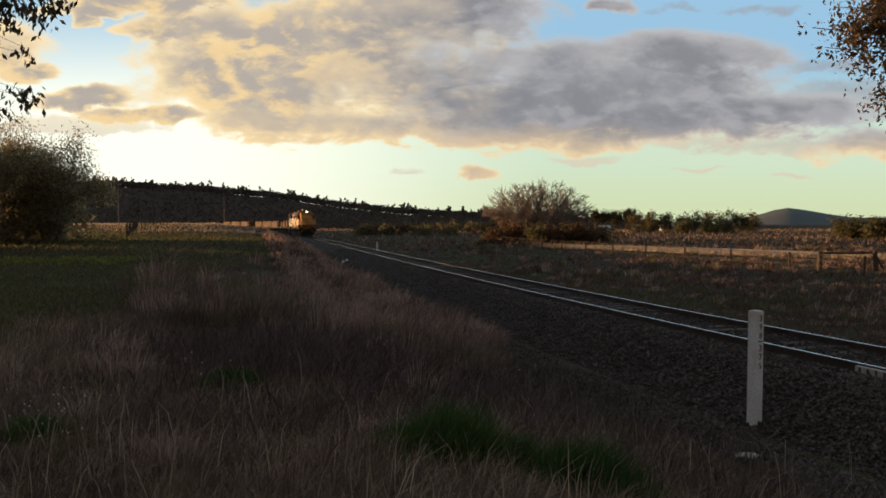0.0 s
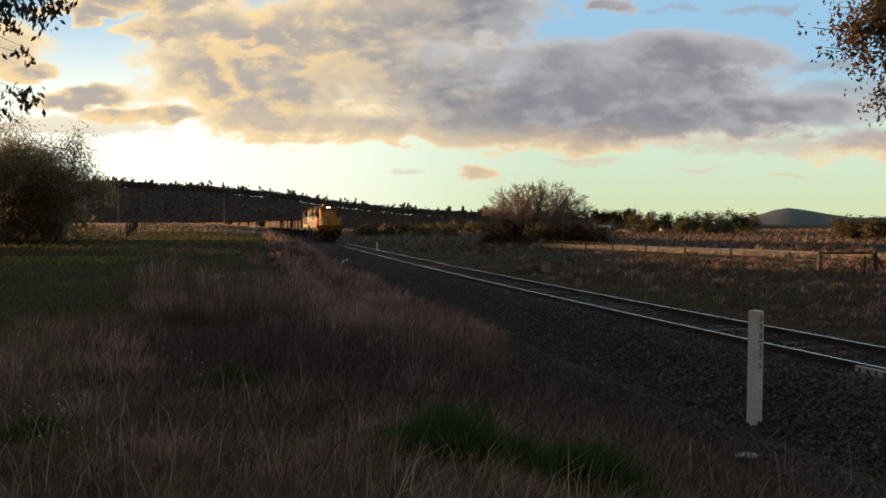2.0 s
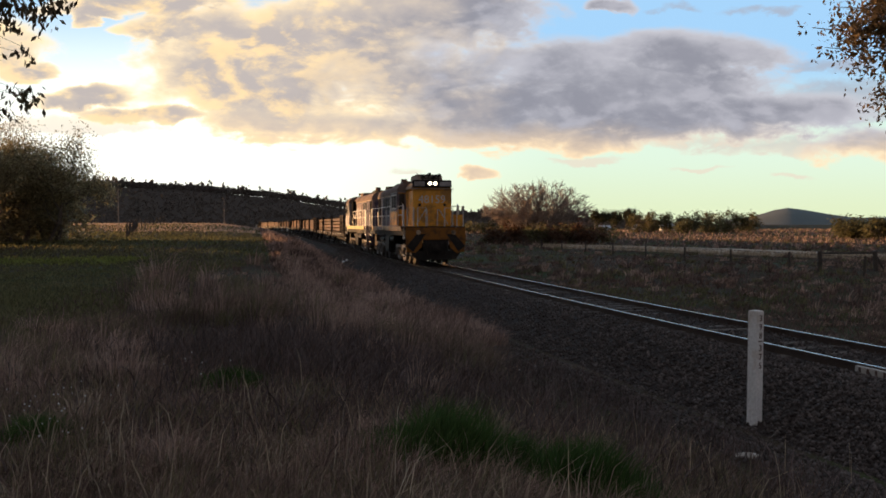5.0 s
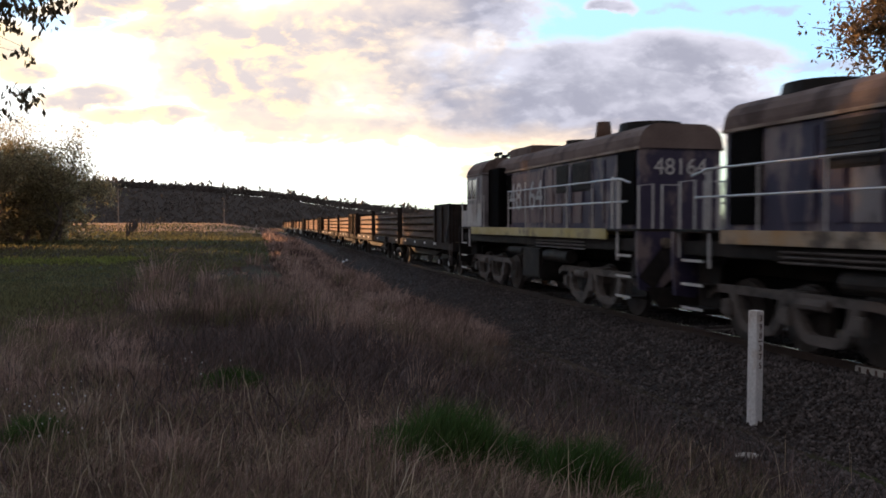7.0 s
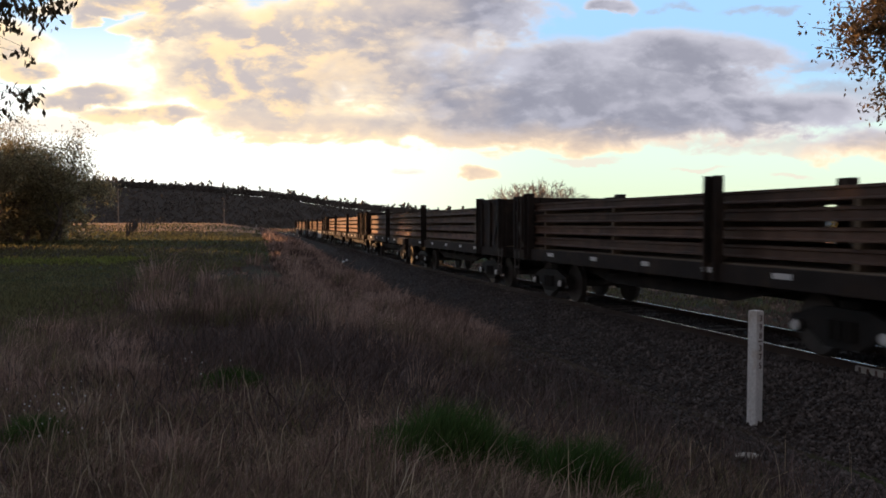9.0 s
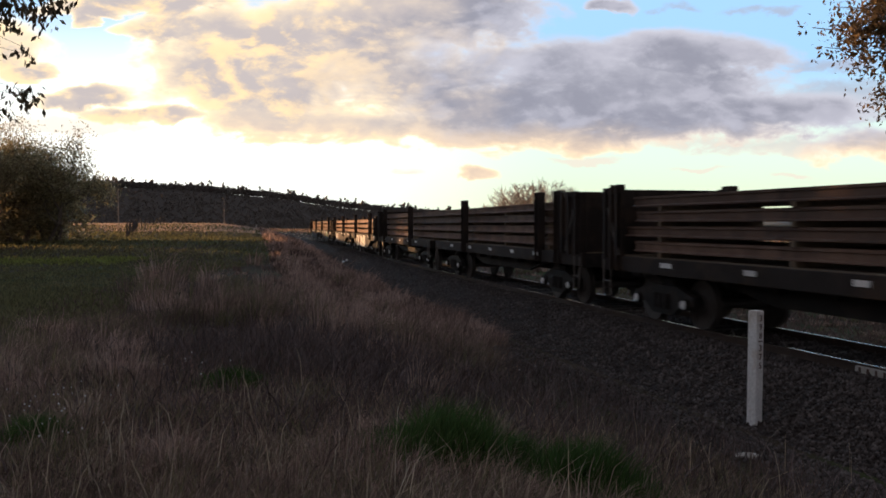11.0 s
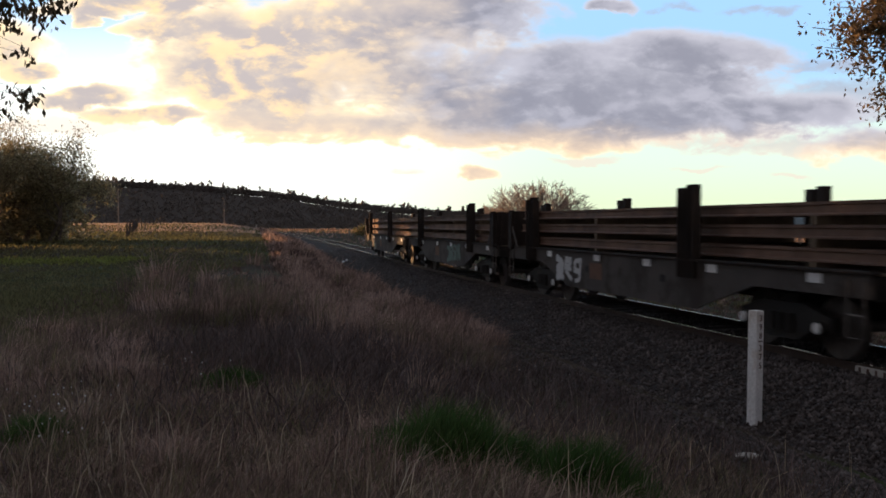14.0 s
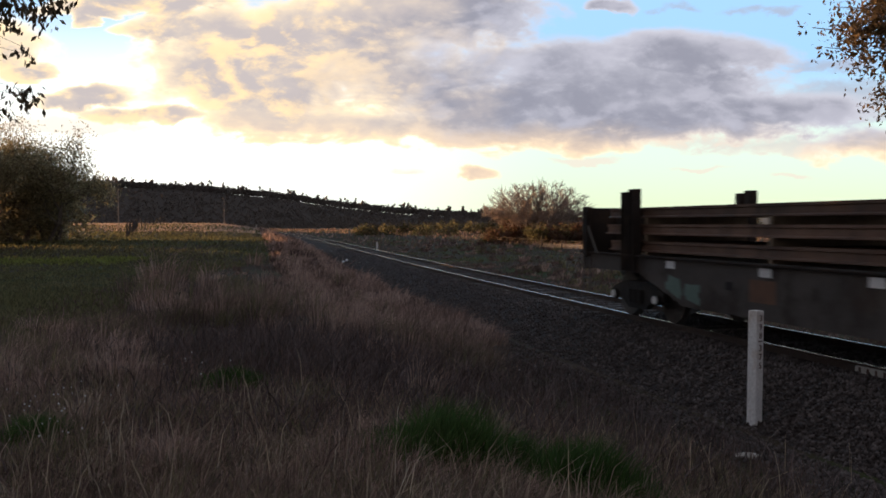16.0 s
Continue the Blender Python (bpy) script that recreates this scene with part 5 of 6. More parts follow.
def branches(rng, base, direction, length, radius, depth, spread, kids, bm, tips, shrink=0.68, lift=0.15, gnarl=0.25, sides=5):
    d = Vector(direction).normalized()
    p = Vector(base)
    seg = 3
    for k in range(seg):
        d2 = (d + Vector((rng.gauss(0, gnarl), rng.gauss(0, gnarl), rng.gauss(0, gnarl) * 0.6 + lift * 0.3))).normalized()
        q = p + d2 * (length / seg)
        ra, rb = radius * (1 - 0.45 * k / seg), radius * (1 - 0.45 * (k + 1) / seg)
        cyl(bm, p, q, ra, rb, sides if depth > 1 else 3)
        p, d = q, d2
        if depth <= 1:
            tips.append((p.copy(), d.copy()))
        if depth > 0 and k >= 1:
            for _ in range(kids if k == seg - 1 else max(1, kids - 1)):
                ax = Vector((rng.gauss(0, 1), rng.gauss(0, 1), rng.gauss(0, 0.7) + lift)).normalized()
                nd = (d * (1 - spread) + ax * spread).normalized()
                branches(rng, p, nd, length * shrink * rng.uniform(0.75, 1.15), rb * 0.72, depth - 1, spread, kids, bm, tips, shrink, lift, gnarl, max(3, sides - 1))


def leaves(name, tips, per, size, jitter, mat, parent, rng, droop=0.3):
    """Pointed leaves scattered about the tips of the twigs."""
    C = np.array([t[0] for t in tips])
    C = np.repeat(C, per, 0)
    n = len(C)
    C = C + rng.normal(0, jitter, (n, 3))
    a = rng.normal(0, 1, (n, 3))
    a[:, 2] = a[:, 2] * 0.6 - droop * 2
    a /= np.linalg.norm(a, axis=1)[:, None]
    b = np.cross(a, rng.normal(0, 1, (n, 3)))
    b /= np.linalg.norm(b, axis=1)[:, None]
    L = (size * rng.uniform(0.6, 1.3, n))[:, None]
    V = np.stack([C, C + a * L * 0.5 + b * L * 0.22, C + a * L, C + a * L * 0.5 - b * L * 0.22], 1).reshape(-1, 3)
    T = (np.array([[0, 1, 2], [0, 2, 3]])[None] + (np.arange(n) * 4)[:, None, None]).reshape(-1, 3)
    return fast_mesh(name, V, T, mat, parent)


def make_tree(name, label, category, at, height, spread_r, seed, depth=3, kids=3, trunks=1, per=30, size=0.2, jitter=0.4, leaf=None, bark=None, group="", spread=0.5, lift=0.2, lean=(0, 0), droop=0.3, radius=None):
    rng, nrng = random.Random(seed), np.random.default_rng(seed)
    tree = thing(name, label, category, group)
    tree.location = at
    bm, tips = B(), []
    for k in range(trunks):
        t = 2 * math.pi * k / max(trunks, 1) + rng.uniform(0, 1)
        o = spread_r if trunks > 1 else 0
        branches(rng, (0.3 * o * math.cos(t), 0.3 * o * math.sin(t), -0.2), (o * 0.5 * math.cos(t) + lean[0], o * 0.5 * math.sin(t) + lean[1], height * 0.45), height * 0.42,
                 radius or height * 0.022, depth, spread, kids, bm, tips, lift=lift)
    part("trunk", bm, bark or M_BARK, tree, "forked woody trunk and limbs")
    if per:
        c = leaves("crown", tips, per, size, jitter, leaf or M_LEAF, tree, nrng, droop)
        c["label"] = "loose leafy crown with gaps"
    return tree


def make_shrub(name, label, at, rx, ry, h, seed, n, size, leaf, group="", bottom=0.0):
    """A dense bush: stems and a leafy mass with an uneven outline."""
    rng, nrng = random.Random(seed), np.random.default_rng(seed)
    sh = thing(name, label, "bush", group)
    sh.location = at
    bm, tips = B(), []
    for k in range(9):
        t, r = rng.uniform(0, 6.28), rng.uniform(0, 0.4)
        branches(rng, (0, 0, -0.15), (rx * 0.5 * math.cos(t), ry * 0.5 * math.sin(t), h * 0.8), h * 0.45, 0.05 + h * 0.008, 1, 0.5, 3, bm, [], sides=4)
    part("woody_base", bm, M_BARK, sh)
    lumps = 26
    for k in range(lumps):
        t, r = rng.uniform(0, 6.28), math.sqrt(rng.uniform(0, 1)) * 0.8
        top = h * (0.95 - 0.45 * r * r) * rng.uniform(0.75, 1.0)
        tips.append(((rx * r * math.cos(t), ry * r * math.sin(t), rng.uniform(bottom, 1) ** 0.8 * top), None))
    per = n // lumps
    c = leaves("crown", tips, per, size, min(rx, ry, h) * 0.19, leaf, sh, nrng, 0.15)
    c["label"] = "dense uneven foliage"
    return sh


def gz(x, y):
    return float(ground_z(np.array([x]), np.array([y]))[0])


def make_near_trees():
    # large bush group left of the field, in two kinds
    for k, (x, y, h, r) in enumerate(((-28.6, 58.5, 3.7, 2.7), (-25.9, 57.6, 4.0, 2.1), (-31.8, 57.0, 3.6, 2.8), (-34.2, 60.0, 4.4, 3.0), (-29.2, 54.5, 2.4, 2.2))):
        make_shrub("bush", "dark dense green bush at the field's edge", (x, y, gz(x, y)), r, r, h, 20 + k, 3000, 0.26, M_BUSHLEAF, "bushes at the field's edge")
    for k, (x, y, h, r) in enumerate(((-28.0, 56.0, 8.2, 1.6), (-26.0, 56.5, 6.6, 1.3), (-31.4, 55.5, 7.6, 1.8), (-30.0, 57.5, 7.6, 1.4))):
        make_tree("tree", "airy green tree rising from the bushes", "tree", (x, y, gz(x, y)), h * 1.0, r, 40 + k, 3, 3, 3, 15, 0.17, 0.36, M_BUSHLEAF, M_BARK, "trees at the field's edge", 0.5, 0.25)
    # unseen belt of bushes, added to keep the low sun off the foreground
    first = make_shrub("bush", "tall dense unseen bush added to block the low sun", (-39.0, 4.0, 0.2), 3.6, 3.6, 9.5, 61, 8000, 0.55, M_LEAF, "shelter belt")
    for k in range(1, 20):
        x, y = -39.0 - (4.5 if k % 2 else 0.0) - random.uniform(0, 1), 4.0 - 14 + k * 3.35
        copy_thing(first, pose(x, y, gz(x, y) - 0.1, 0, 0, 67 * k))


def leaf_spray(tree, rng, nrng, start, ends, radius, per, size, jitter, leaf, hang=0.6):
    """Boughs from start to each of the ends, with side twigs and hanging leaves."""
    bm, tips = B(), []
    for e in ends:
        p, e = Vector(start), Vector(e)
        n = 7
        pts = [p.lerp(e, k / n) + Vector((rng.gauss(0, 0.05), rng.gauss(0, 0.05), rng.gauss(0, 0.05) + 0.25 * math.sin(math.pi * k / n))) * (e - p).length * 0.25 for k in range(n)] + [e]
        for k in range(n):
            cyl(bm, pts[k], pts[k + 1], radius * (1 - 0.85 * k / n), radius * (1 - 0.85 * (k + 1) / n), 5)
            if k >= 4:
                for _ in range(4):
                    d = Vector((rng.gauss(0, 1), rng.gauss(0, 1), rng.gauss(0, 0.7) - 0.1)).normalized()
                    ln = min((e - p).length, 4.5) * rng.uniform(0.05, 0.14)
                    m = pts[k] + d * ln * 0.5
                    q = m + (d + Vector((0, 0, -0.35))).normalized() * ln * 0.5
                    cyl(bm, pts[k], m, radius * 0.22, radius * 0.16, 4)
                    cyl(bm, m, q, radius * 0.16, radius * 0.07, 3)
                    tips += [(m.lerp(q, 0.5), None), (q, None), (q + Vector((0, 0, -jitter)), None)]
        tips += [(e, None), (pts[-2], None)]
    part("bough", bm, M_BARK, tree, "thin crooked bough")
    c = leaves("foliage", tips, per, size, jitter, leaf, tree, nrng, hang)
    c["label"] = "hanging narrow gum leaves"


def make_gums():
    rng, nrng = random.Random(3), np.random.default_rng(3)
    # gum tree beside the eye, of which hanging sprays reach into view
    x, y = -9.6, 6.0
    t = thing("gum_tree", "gum tree with hanging dark leaf sprays", "tree", "gum trees")
    t.location = (x, y, gz(x, y))
    g = t.location
    bm, tips = B(), []
    branches(rng, (0, 0, -0.3), (-0.15, -0.1, 1), 4.2, 0.2, 1, 0.4, 3, bm, tips)
    part("trunk", bm, M_BARK, t, "grey trunk")
    c = leaves("crown", tips, 26, 0.10, 0.3, M_GUM, t, nrng, 0.6)
    c["label"] = "leafy crown"

    def rel(px, pz, yy):
        return (yy * px - g[0], yy - g[1], 1.966 + yy * pz - g[2])
    leaf_spray(t, rng, nrng, (0.3, 0.2, 5.2), [rel(-0.468, 0.240, 8.0), rel(-0.492, 0.250, 7.6), rel(-0.51, 0.236, 8.2), rel(-0.456, 0.254, 8.3), rel(-0.50, 0.262, 8.1), rel(-0.478, 0.262, 7.8), rel(-0.445, 0.262, 8.0), rel(-0.515, 0.25, 8.0)], 0.020, 36, 0.082, 0.07, M_GUM, 0.9)
    leaf_spray(t, rng, nrng, (0.3, 0.2, 4.4), [rel(-0.480, 0.196, 8.0), rel(-0.488, 0.205, 8.1)], 0.012, 11, 0.078, 0.04, M_GUM, 0.9)
    leaf_spray(t, rng, nrng, (0.3, 0.2, 3.6), [rel(-0.476, 0.143, 8.0), rel(-0.496, 0.150, 8.2), rel(-0.513, 0.134, 8.0), rel(-0.486, 0.155, 7.9)], 0.012, 22, 0.08, 0.05, M_GUM, 0.9)
    # gum tree beyond the track
    x, y = 17.5, 22.5
    t = thing("gum_tree", "gum tree with sunlit olive-brown leaves", "tree", "gum trees")
    t.location = (x, y, gz(x, y))
    g = t.location
    bm, tips = B(), []
    branches(rng, (0, 0, -0.3), (0.35, 0.1, 1), 5.6, 0.28, 1, 0.35, 3, bm, tips)
    part("trunk", bm, M_BARK, t, "grey trunk")
    c = leaves("crown", tips, 14, 0.17, 0.4, M_GUM, t, nrng, 0.5)
    c["label"] = "leafy crown"
    leaf_spray(t, rng, nrng, (-0.6, 0, 5.2), [rel(0.430, 0.228, 22), rel(0.455, 0.252, 22.5), rel(0.445, 0.205, 21.5), rel(0.475, 0.27, 22), rel(0.49, 0.222, 22.4), rel(0.505, 0.245, 21.6), rel(0.462, 0.235, 22.2), rel(0.515, 0.27, 22), rel(0.48, 0.25, 21.4), rel(0.50, 0.20, 22)], 0.06, 24, 0.15, 0.19, M_GUM, 0.5)
    leaf_spray(t, rng, nrng, (-0.6, 0, 3.6), [rel(0.492, 0.140, 22), rel(0.507, 0.158, 22.2), rel(0.515, 0.125, 21.8), rel(0.512, 0.172, 22)], 0.04, 18, 0.14, 0.15, M_GUM, 0.5)


def make_bare_tree():
    x, y = 12.2, 110.0
    rng = random.Random(11)
    t = thing("bare_tree", "leafless wide-domed tree with fine pale twigs", "tree")
    t.location = (x, y, gz(x, y))
    def limb(bm, p, q, r0, r1, n, sides, sag):
        pts = [p.lerp(q, k / n) for k in range(n + 1)]
        ln = (q - p).length
        for k in range(1, n):
            pts[k] += Vector((rng.gauss(0, 0.05), rng.gauss(0, 0.05), rng.gauss(0, 0.04) - sag * math.sin(math.pi * k / n))) * ln
        for k in range(n):
            cyl(bm, pts[k], pts[k + 1], r0 + (r1 - r0) * k / n, r0 + (r1 - r0) * (k + 1) / n, sides)
        return pts
    root = Vector((0, 0, 0.6))
    part("trunk", cyl(B(), (0, 0, -0.4), root + Vector((0, 0, 0.1)), 0.34, 0.26, 8), M_PALEBARK, t, "short pale trunk")
    for i in range(16):
        bm = B()
        az = 2 * math.pi * i / 16 + rng.uniform(-0.2, 0.2)
        out = math.sqrt(rng.uniform(0.05, 1.0))
        q = Vector((4.6 * out * math.cos(az), 3.6 * out * math.sin(az), 3.4 + 2.6 * (1 - out * out)))
        main = limb(bm, root, q, 0.15, 0.06, 5, 5, 0.06)
        for j in range(18):
            s0 = main[rng.randint(2, 5)]
            a2, o2 = az + rng.gauss(0, 0.5), min(1.0, out + rng.uniform(-0.35, 0.45))
            q2 = Vector((6.7 * o2 * math.cos(a2), 5.0 * o2 * math.sin(a2), 3.5 + 4.3 * math.sqrt(max(0, 1 - o2 * o2 * 0.95)) + rng.uniform(-1.0, 0.1)))
            sub = limb(bm, s0, q2, 0.055, 0.028, 4, 4, 0.05)
            for m in range(15):
                s1 = sub[rng.randint(1, 4)]
                d = (s1 - Vector((0, 0, 1.5))).normalized() + Vector((rng.gauss(0, 0.7), rng.gauss(0, 0.7), rng.gauss(0.1, 0.55)))
                limb(bm, s1, s1 + d.normalized() * rng.uniform(0.4, 1.0), 0.030, 0.018, 1, 3, 0.0)
        part("limb", bm, M_PALEBARK, t, "pale limb ending in fine twigs")
    for k in range(16):
        x, y = 6.2 + 0.95 * k + rng.uniform(-0.8, 0.8), 104 + rng.uniform(-4, 8)
        make_shrub("bush", "russet scrubby bush below the bare tree", (x, y, gz(x, y)), 2.0, 1.6, rng.uniform(1.9, 3.2), 100 + k, 900, 0.34, M_REDLEAF if k % 3 else M_LEAF, "russet bushes")


# ---- the distance ----
def crest(a):
    """Height of the forested ridge's skyline as a tangent above the eye, by the tangent to the side."""
    return np.interp(a, [-1.6, -0.75, -0.40, -0.294, -0.20, -0.122, -0.056, 0.03, 0.10, 0.18, 0.40], [0.0, 0.038, 0.0500, 0.0450, 0.0370, 0.0260, 0.0188, 0.0138, 0.0110, 0.007, -0.002])


def make_hills():
    a = np.linspace(-1.7, 0.45, 140)
    rows = np.linspace(0, 1, 14)
    A, R = np.meshgrid(a, rows)
    Yd = 520 + 430 * R
    top = 1.966 + 950 * crest(A) - 7.0
    Z = -2.0 + (np.maximum(top, -1.5) + 2.0) * smooth(0, 1, R) + 1.5 * wave(A * 60, R * 9) * R
    V = np.stack([(A * Yd).ravel(), Yd.ravel(), Z.ravel()], 1)
    i = np.arange(A.size).reshape(A.shape)
    F = np.stack([i[:-1, :-1].ravel(), i[:-1, 1:].ravel(), i[1:, 1:].ravel(), i[1:, :-1].ravel()], 1)
    tagged(pydata("hill", V, F, M_RIDGE, smooth=True), "long low forested ridge", "hill", kind="structure")
    # unseen hill, added left of view to keep the sun off the ridge's trees
    a = np.linspace(0, 1, 40)
    V = [(-620 - 240 * t + (0 if r < 2 else -120 * (r - 1)), 560 + 800 * t, -3 if r in (0, 3) else 46 * math.sin(math.pi * min(1, 0.15 + 0.7 * t)) + 3 * math.sin(17 * t)) for r in range(4) for t in a]
    V = [(x + (60 if k < 40 else 0), y, z) for k, (x, y, z) in enumerate(V)]
    F = [(r * 40 + j, r * 40 + j + 1, (r + 1) * 40 + j + 1, (r + 1) * 40 + j) for r in range(3) for j in range(39)]
    tagged(pydata("side_hill", V, F, M_RIDGE, smooth=True), "unseen hill added to shade the forested ridge", "hill", kind="structure")
    # its trees
    rng = np.random.default_rng(21)
    n = 14000
    aa = rng.uniform(-0.75, 0.27, n)
    rr = np.where(rng.uniform(0, 1, n) < 0.4, rng.uniform(0.86, 1.0, n), rng.uniform(0.0, 1.0, n))
    yd = 520 + 430 * rr
    top = 1.966 + 950 * crest(aa) - 7.0
    z = -2.0 + (np.maximum(top, -1.5) + 2.0) * smooth(0, 1, rr)
    h = rng.uniform(3.0, 7.2, n) * np.where(rr > 0.85, 1.0, 0.5) * np.where(rng.uniform(0, 1, n) < 0.05, 1.7, 1.0)
    C, S = [], []
    for k in range(5):
        f = k / 4
        C.append(np.stack([aa * yd + rng.normal(0, 0.9, n), yd + rng.normal(0, 0.9, n), z + h * (0.35 + 0.6 * f)], 1))
        S.append(h * rng.uniform(0.15, 0.27, n) * (1.1 - 0.5 * f))
    stones("forest", np.concatenate(C), np.concatenate(S), M_FOREST, rng, "dense gum forest over the ridge, lightened in colour for haze", "forest")
    # far hill, its blue-grey colour standing for haze
    a = np.linspace(0.33, 1.2, 60)
    e = np.interp(a, [0.33, 0.365, 0.385, 0.405, 0.425, 0.45, 0.485, 0.50, 0.54, 0.7, 1.2], [0.004, 0.0085, 0.0155, 0.0186, 0.0160, 0.0115, 0.0065, 0.0075, 0.0072, 0.012, 0.002])
    V, F = [], []
    for k, (dist, f) in enumerate(((2300, 0.0), (2600, 0.55), (3000, 1.0), (3500, 0.2))):
        for x, y in zip(a, e):
            V.append((x * dist, dist, -4 + (1.966 + 3000 * y + 4) * f))
    for r in range(3):
        for j in range(59):
            F.append((r * 60 + j, r * 60 + j + 1, (r + 1) * 60 + j + 1, (r + 1) * 60 + j))
    tagged(pydata("far_hill", V, F, M_HILL, smooth=True), "hill on the horizon with haze put into its blue-grey colour", "hill", kind="structure")


def make_far_trees():
    rng = random.Random(77)
    rows = [(1052, 362, 230), (1085, 372, 260), (1108, 366, 255), (1130, 370, 250), (1152, 368, 245), (1180, 374, 250), (1205, 377, 255), (1228, 373, 250), (1250, 374, 260),
            (1272, 376, 255), (1292, 372, 250), (1312, 375, 258), (1332, 378, 262), (1500, 392, 150), (1528, 388, 150), (1556, 390, 145), (1580, 386, 150), (1210, 396, 235), (1150, 392, 260), (1260, 392, 240)]
    for k, (u, v, y) in enumerate(rows):
        x = (u - 784) / 1509 * y
        h = 1.966 + (396 - v) / 1509 * y + 1.6
        z = gz(x, y)
        if k < 3:
            make_tree("tree", "tall open gum tree on the plain", "tree", (x, y, z), h * 1.05, 0.5, 200 + k, 2, 3, 1, 40, 0.42, 0.5, M_SHADELEAF, M_BARK, "trees on the plain")
        else:
            make_shrub("tree", "dark rounded tree of the grove on the plain", (x, y, z), 2.6 + 0.5 * rng.random(), 2.6, h, 200 + k, 1500, 0.55, M_LEAF, "trees on the plain", 0.0)["category"] = "tree"
    # low scrub along the foot of the ridge
    for k in range(26):
        u = 640 + 17 * k + rng.uniform(-8, 8)
        y = rng.uniform(170, 260)
        x = (u - 784) / 1509 * y
        make_shrub("bush", "low dark scrub on the plain", (x, y, gz(x, y)), 3.4, 2.0, rng.uniform(1.8, 3.6), 300 + k, 420, 0.6, M_SHADELEAF if k % 3 else M_LEAF, "scrub on the plain")


def road_at(t):
    return np.interp(t, [0, 0.25, 0.55, 0.8, 1], [12.6, 14.6, 25, 33, 52]), np.interp(t, [0, 0.25, 0.55, 0.8, 1], [92, 88, 67, 54.5, 30])


def make_road():
    t = np.linspace(0, 1, 60)
    x, y = road_at(t)
    dx, dy = np.gradient(x), np.gradient(y)
    n = np.hypot(dx, dy)
    V, F = [], []
    for k in range(60):
        for w, up in ((-2.7, -0.30), (-2.2, 0.24), (0, 0.28), (2.2, 0.24), (2.7, -0.30)):
            px, py = x[k] - dy[k] / n[k] * w, y[k] + dx[k] / n[k] * w
            V.append((px, py, gz(px, py) + up))
    for k in range(59):
        for j in range(4):
            a = k * 5 + j
            F.append((a, a + 1, a + 6, a + 5))
    tagged(pydata("road", V, F, M_ROAD), "pale dusty gravel road across the paddock", "road", kind="structure")


def make_fence(label, pts, every, h, wires, group):
    """A post and wire fence along a line of points."""
    f = thing("fence", label, "fence", group)
    line = [Vector(p) for p in pts]
    first, posts = None, []
    for a, b in zip(line, line[1:]):
        n = max(1, round((b - a).length / every))
        for k in range(n):
            posts.append(a.lerp(b, k / n))
    posts.append(line[-1])
    first = None
    tops = []
    for k, p in enumerate(posts):
        z = gz(p.x, p.y)
        if first is None:
            first = part("post", cyl(B(), (0, 0, -0.3), (0, 0, h), 0.07, 0.055, 7), M_POST, f)
            o = first
        else:
            o = again("post", first, f)
        o.location = (p.x, p.y, z)
        o.rotation_euler = (random.uniform(-0.05, 0.05), random.uniform(-0.06, 0.06), 0)
        tops.append(Vector((p.x, p.y, z)))
    for q in wires:
        bm = B()
        pipe(bm, [t + Vector((0, -0.06, q)) for t in tops], 0.012, 3)
        part("wire", bm, M_POST, f)
    return f


def make_fences():
    pts = []
    for s in (36, 60, 84, 108):
        p = track(s, 20.5)
        pts.append((p.x, p.y))
    make_fence("weathered timber post and wire fence beside the paddock", [Vector((x, y, 0)) for x, y in pts], 6.0, 0.95, (0.3, 0.6, 0.88), "fences")
    make_fence("old post and wire fence by the bushes", [Vector((-24.5, 66, 0)), Vector((-33, 92, 0)), Vector((-36, 110, 0))], 2.6, 1.1, (0.4, 0.8, 1.02), "fences")
    # strainer assembly
    st = thing("strainer_post", "stout dark timber strainer post with a stay", "fence post")
    x, y = 19.9, 45.0
    st.location = (x, y, gz(x, y))
    part("post", cyl(B(), (0, 0, -0.3), (0, 0, 1.08), 0.13, 0.12, 9), M_POST, st)
    part("post", cyl(B(), (2.6, -0.8, -0.3), (2.5, -0.8, 1.12), 0.13, 0.12, 9), M_POST, st)
    part("rail", cyl(B(), (0, 0, 0.98), (2.55, -0.8, 1.02), 0.06, 0.06, 7), M_POST, st)
    part("stay", cyl(B(), (2.55, -0.8, 0.9), (3.1, -1.0, -0.2), 0.06, 0.06, 7), M_POST, st)


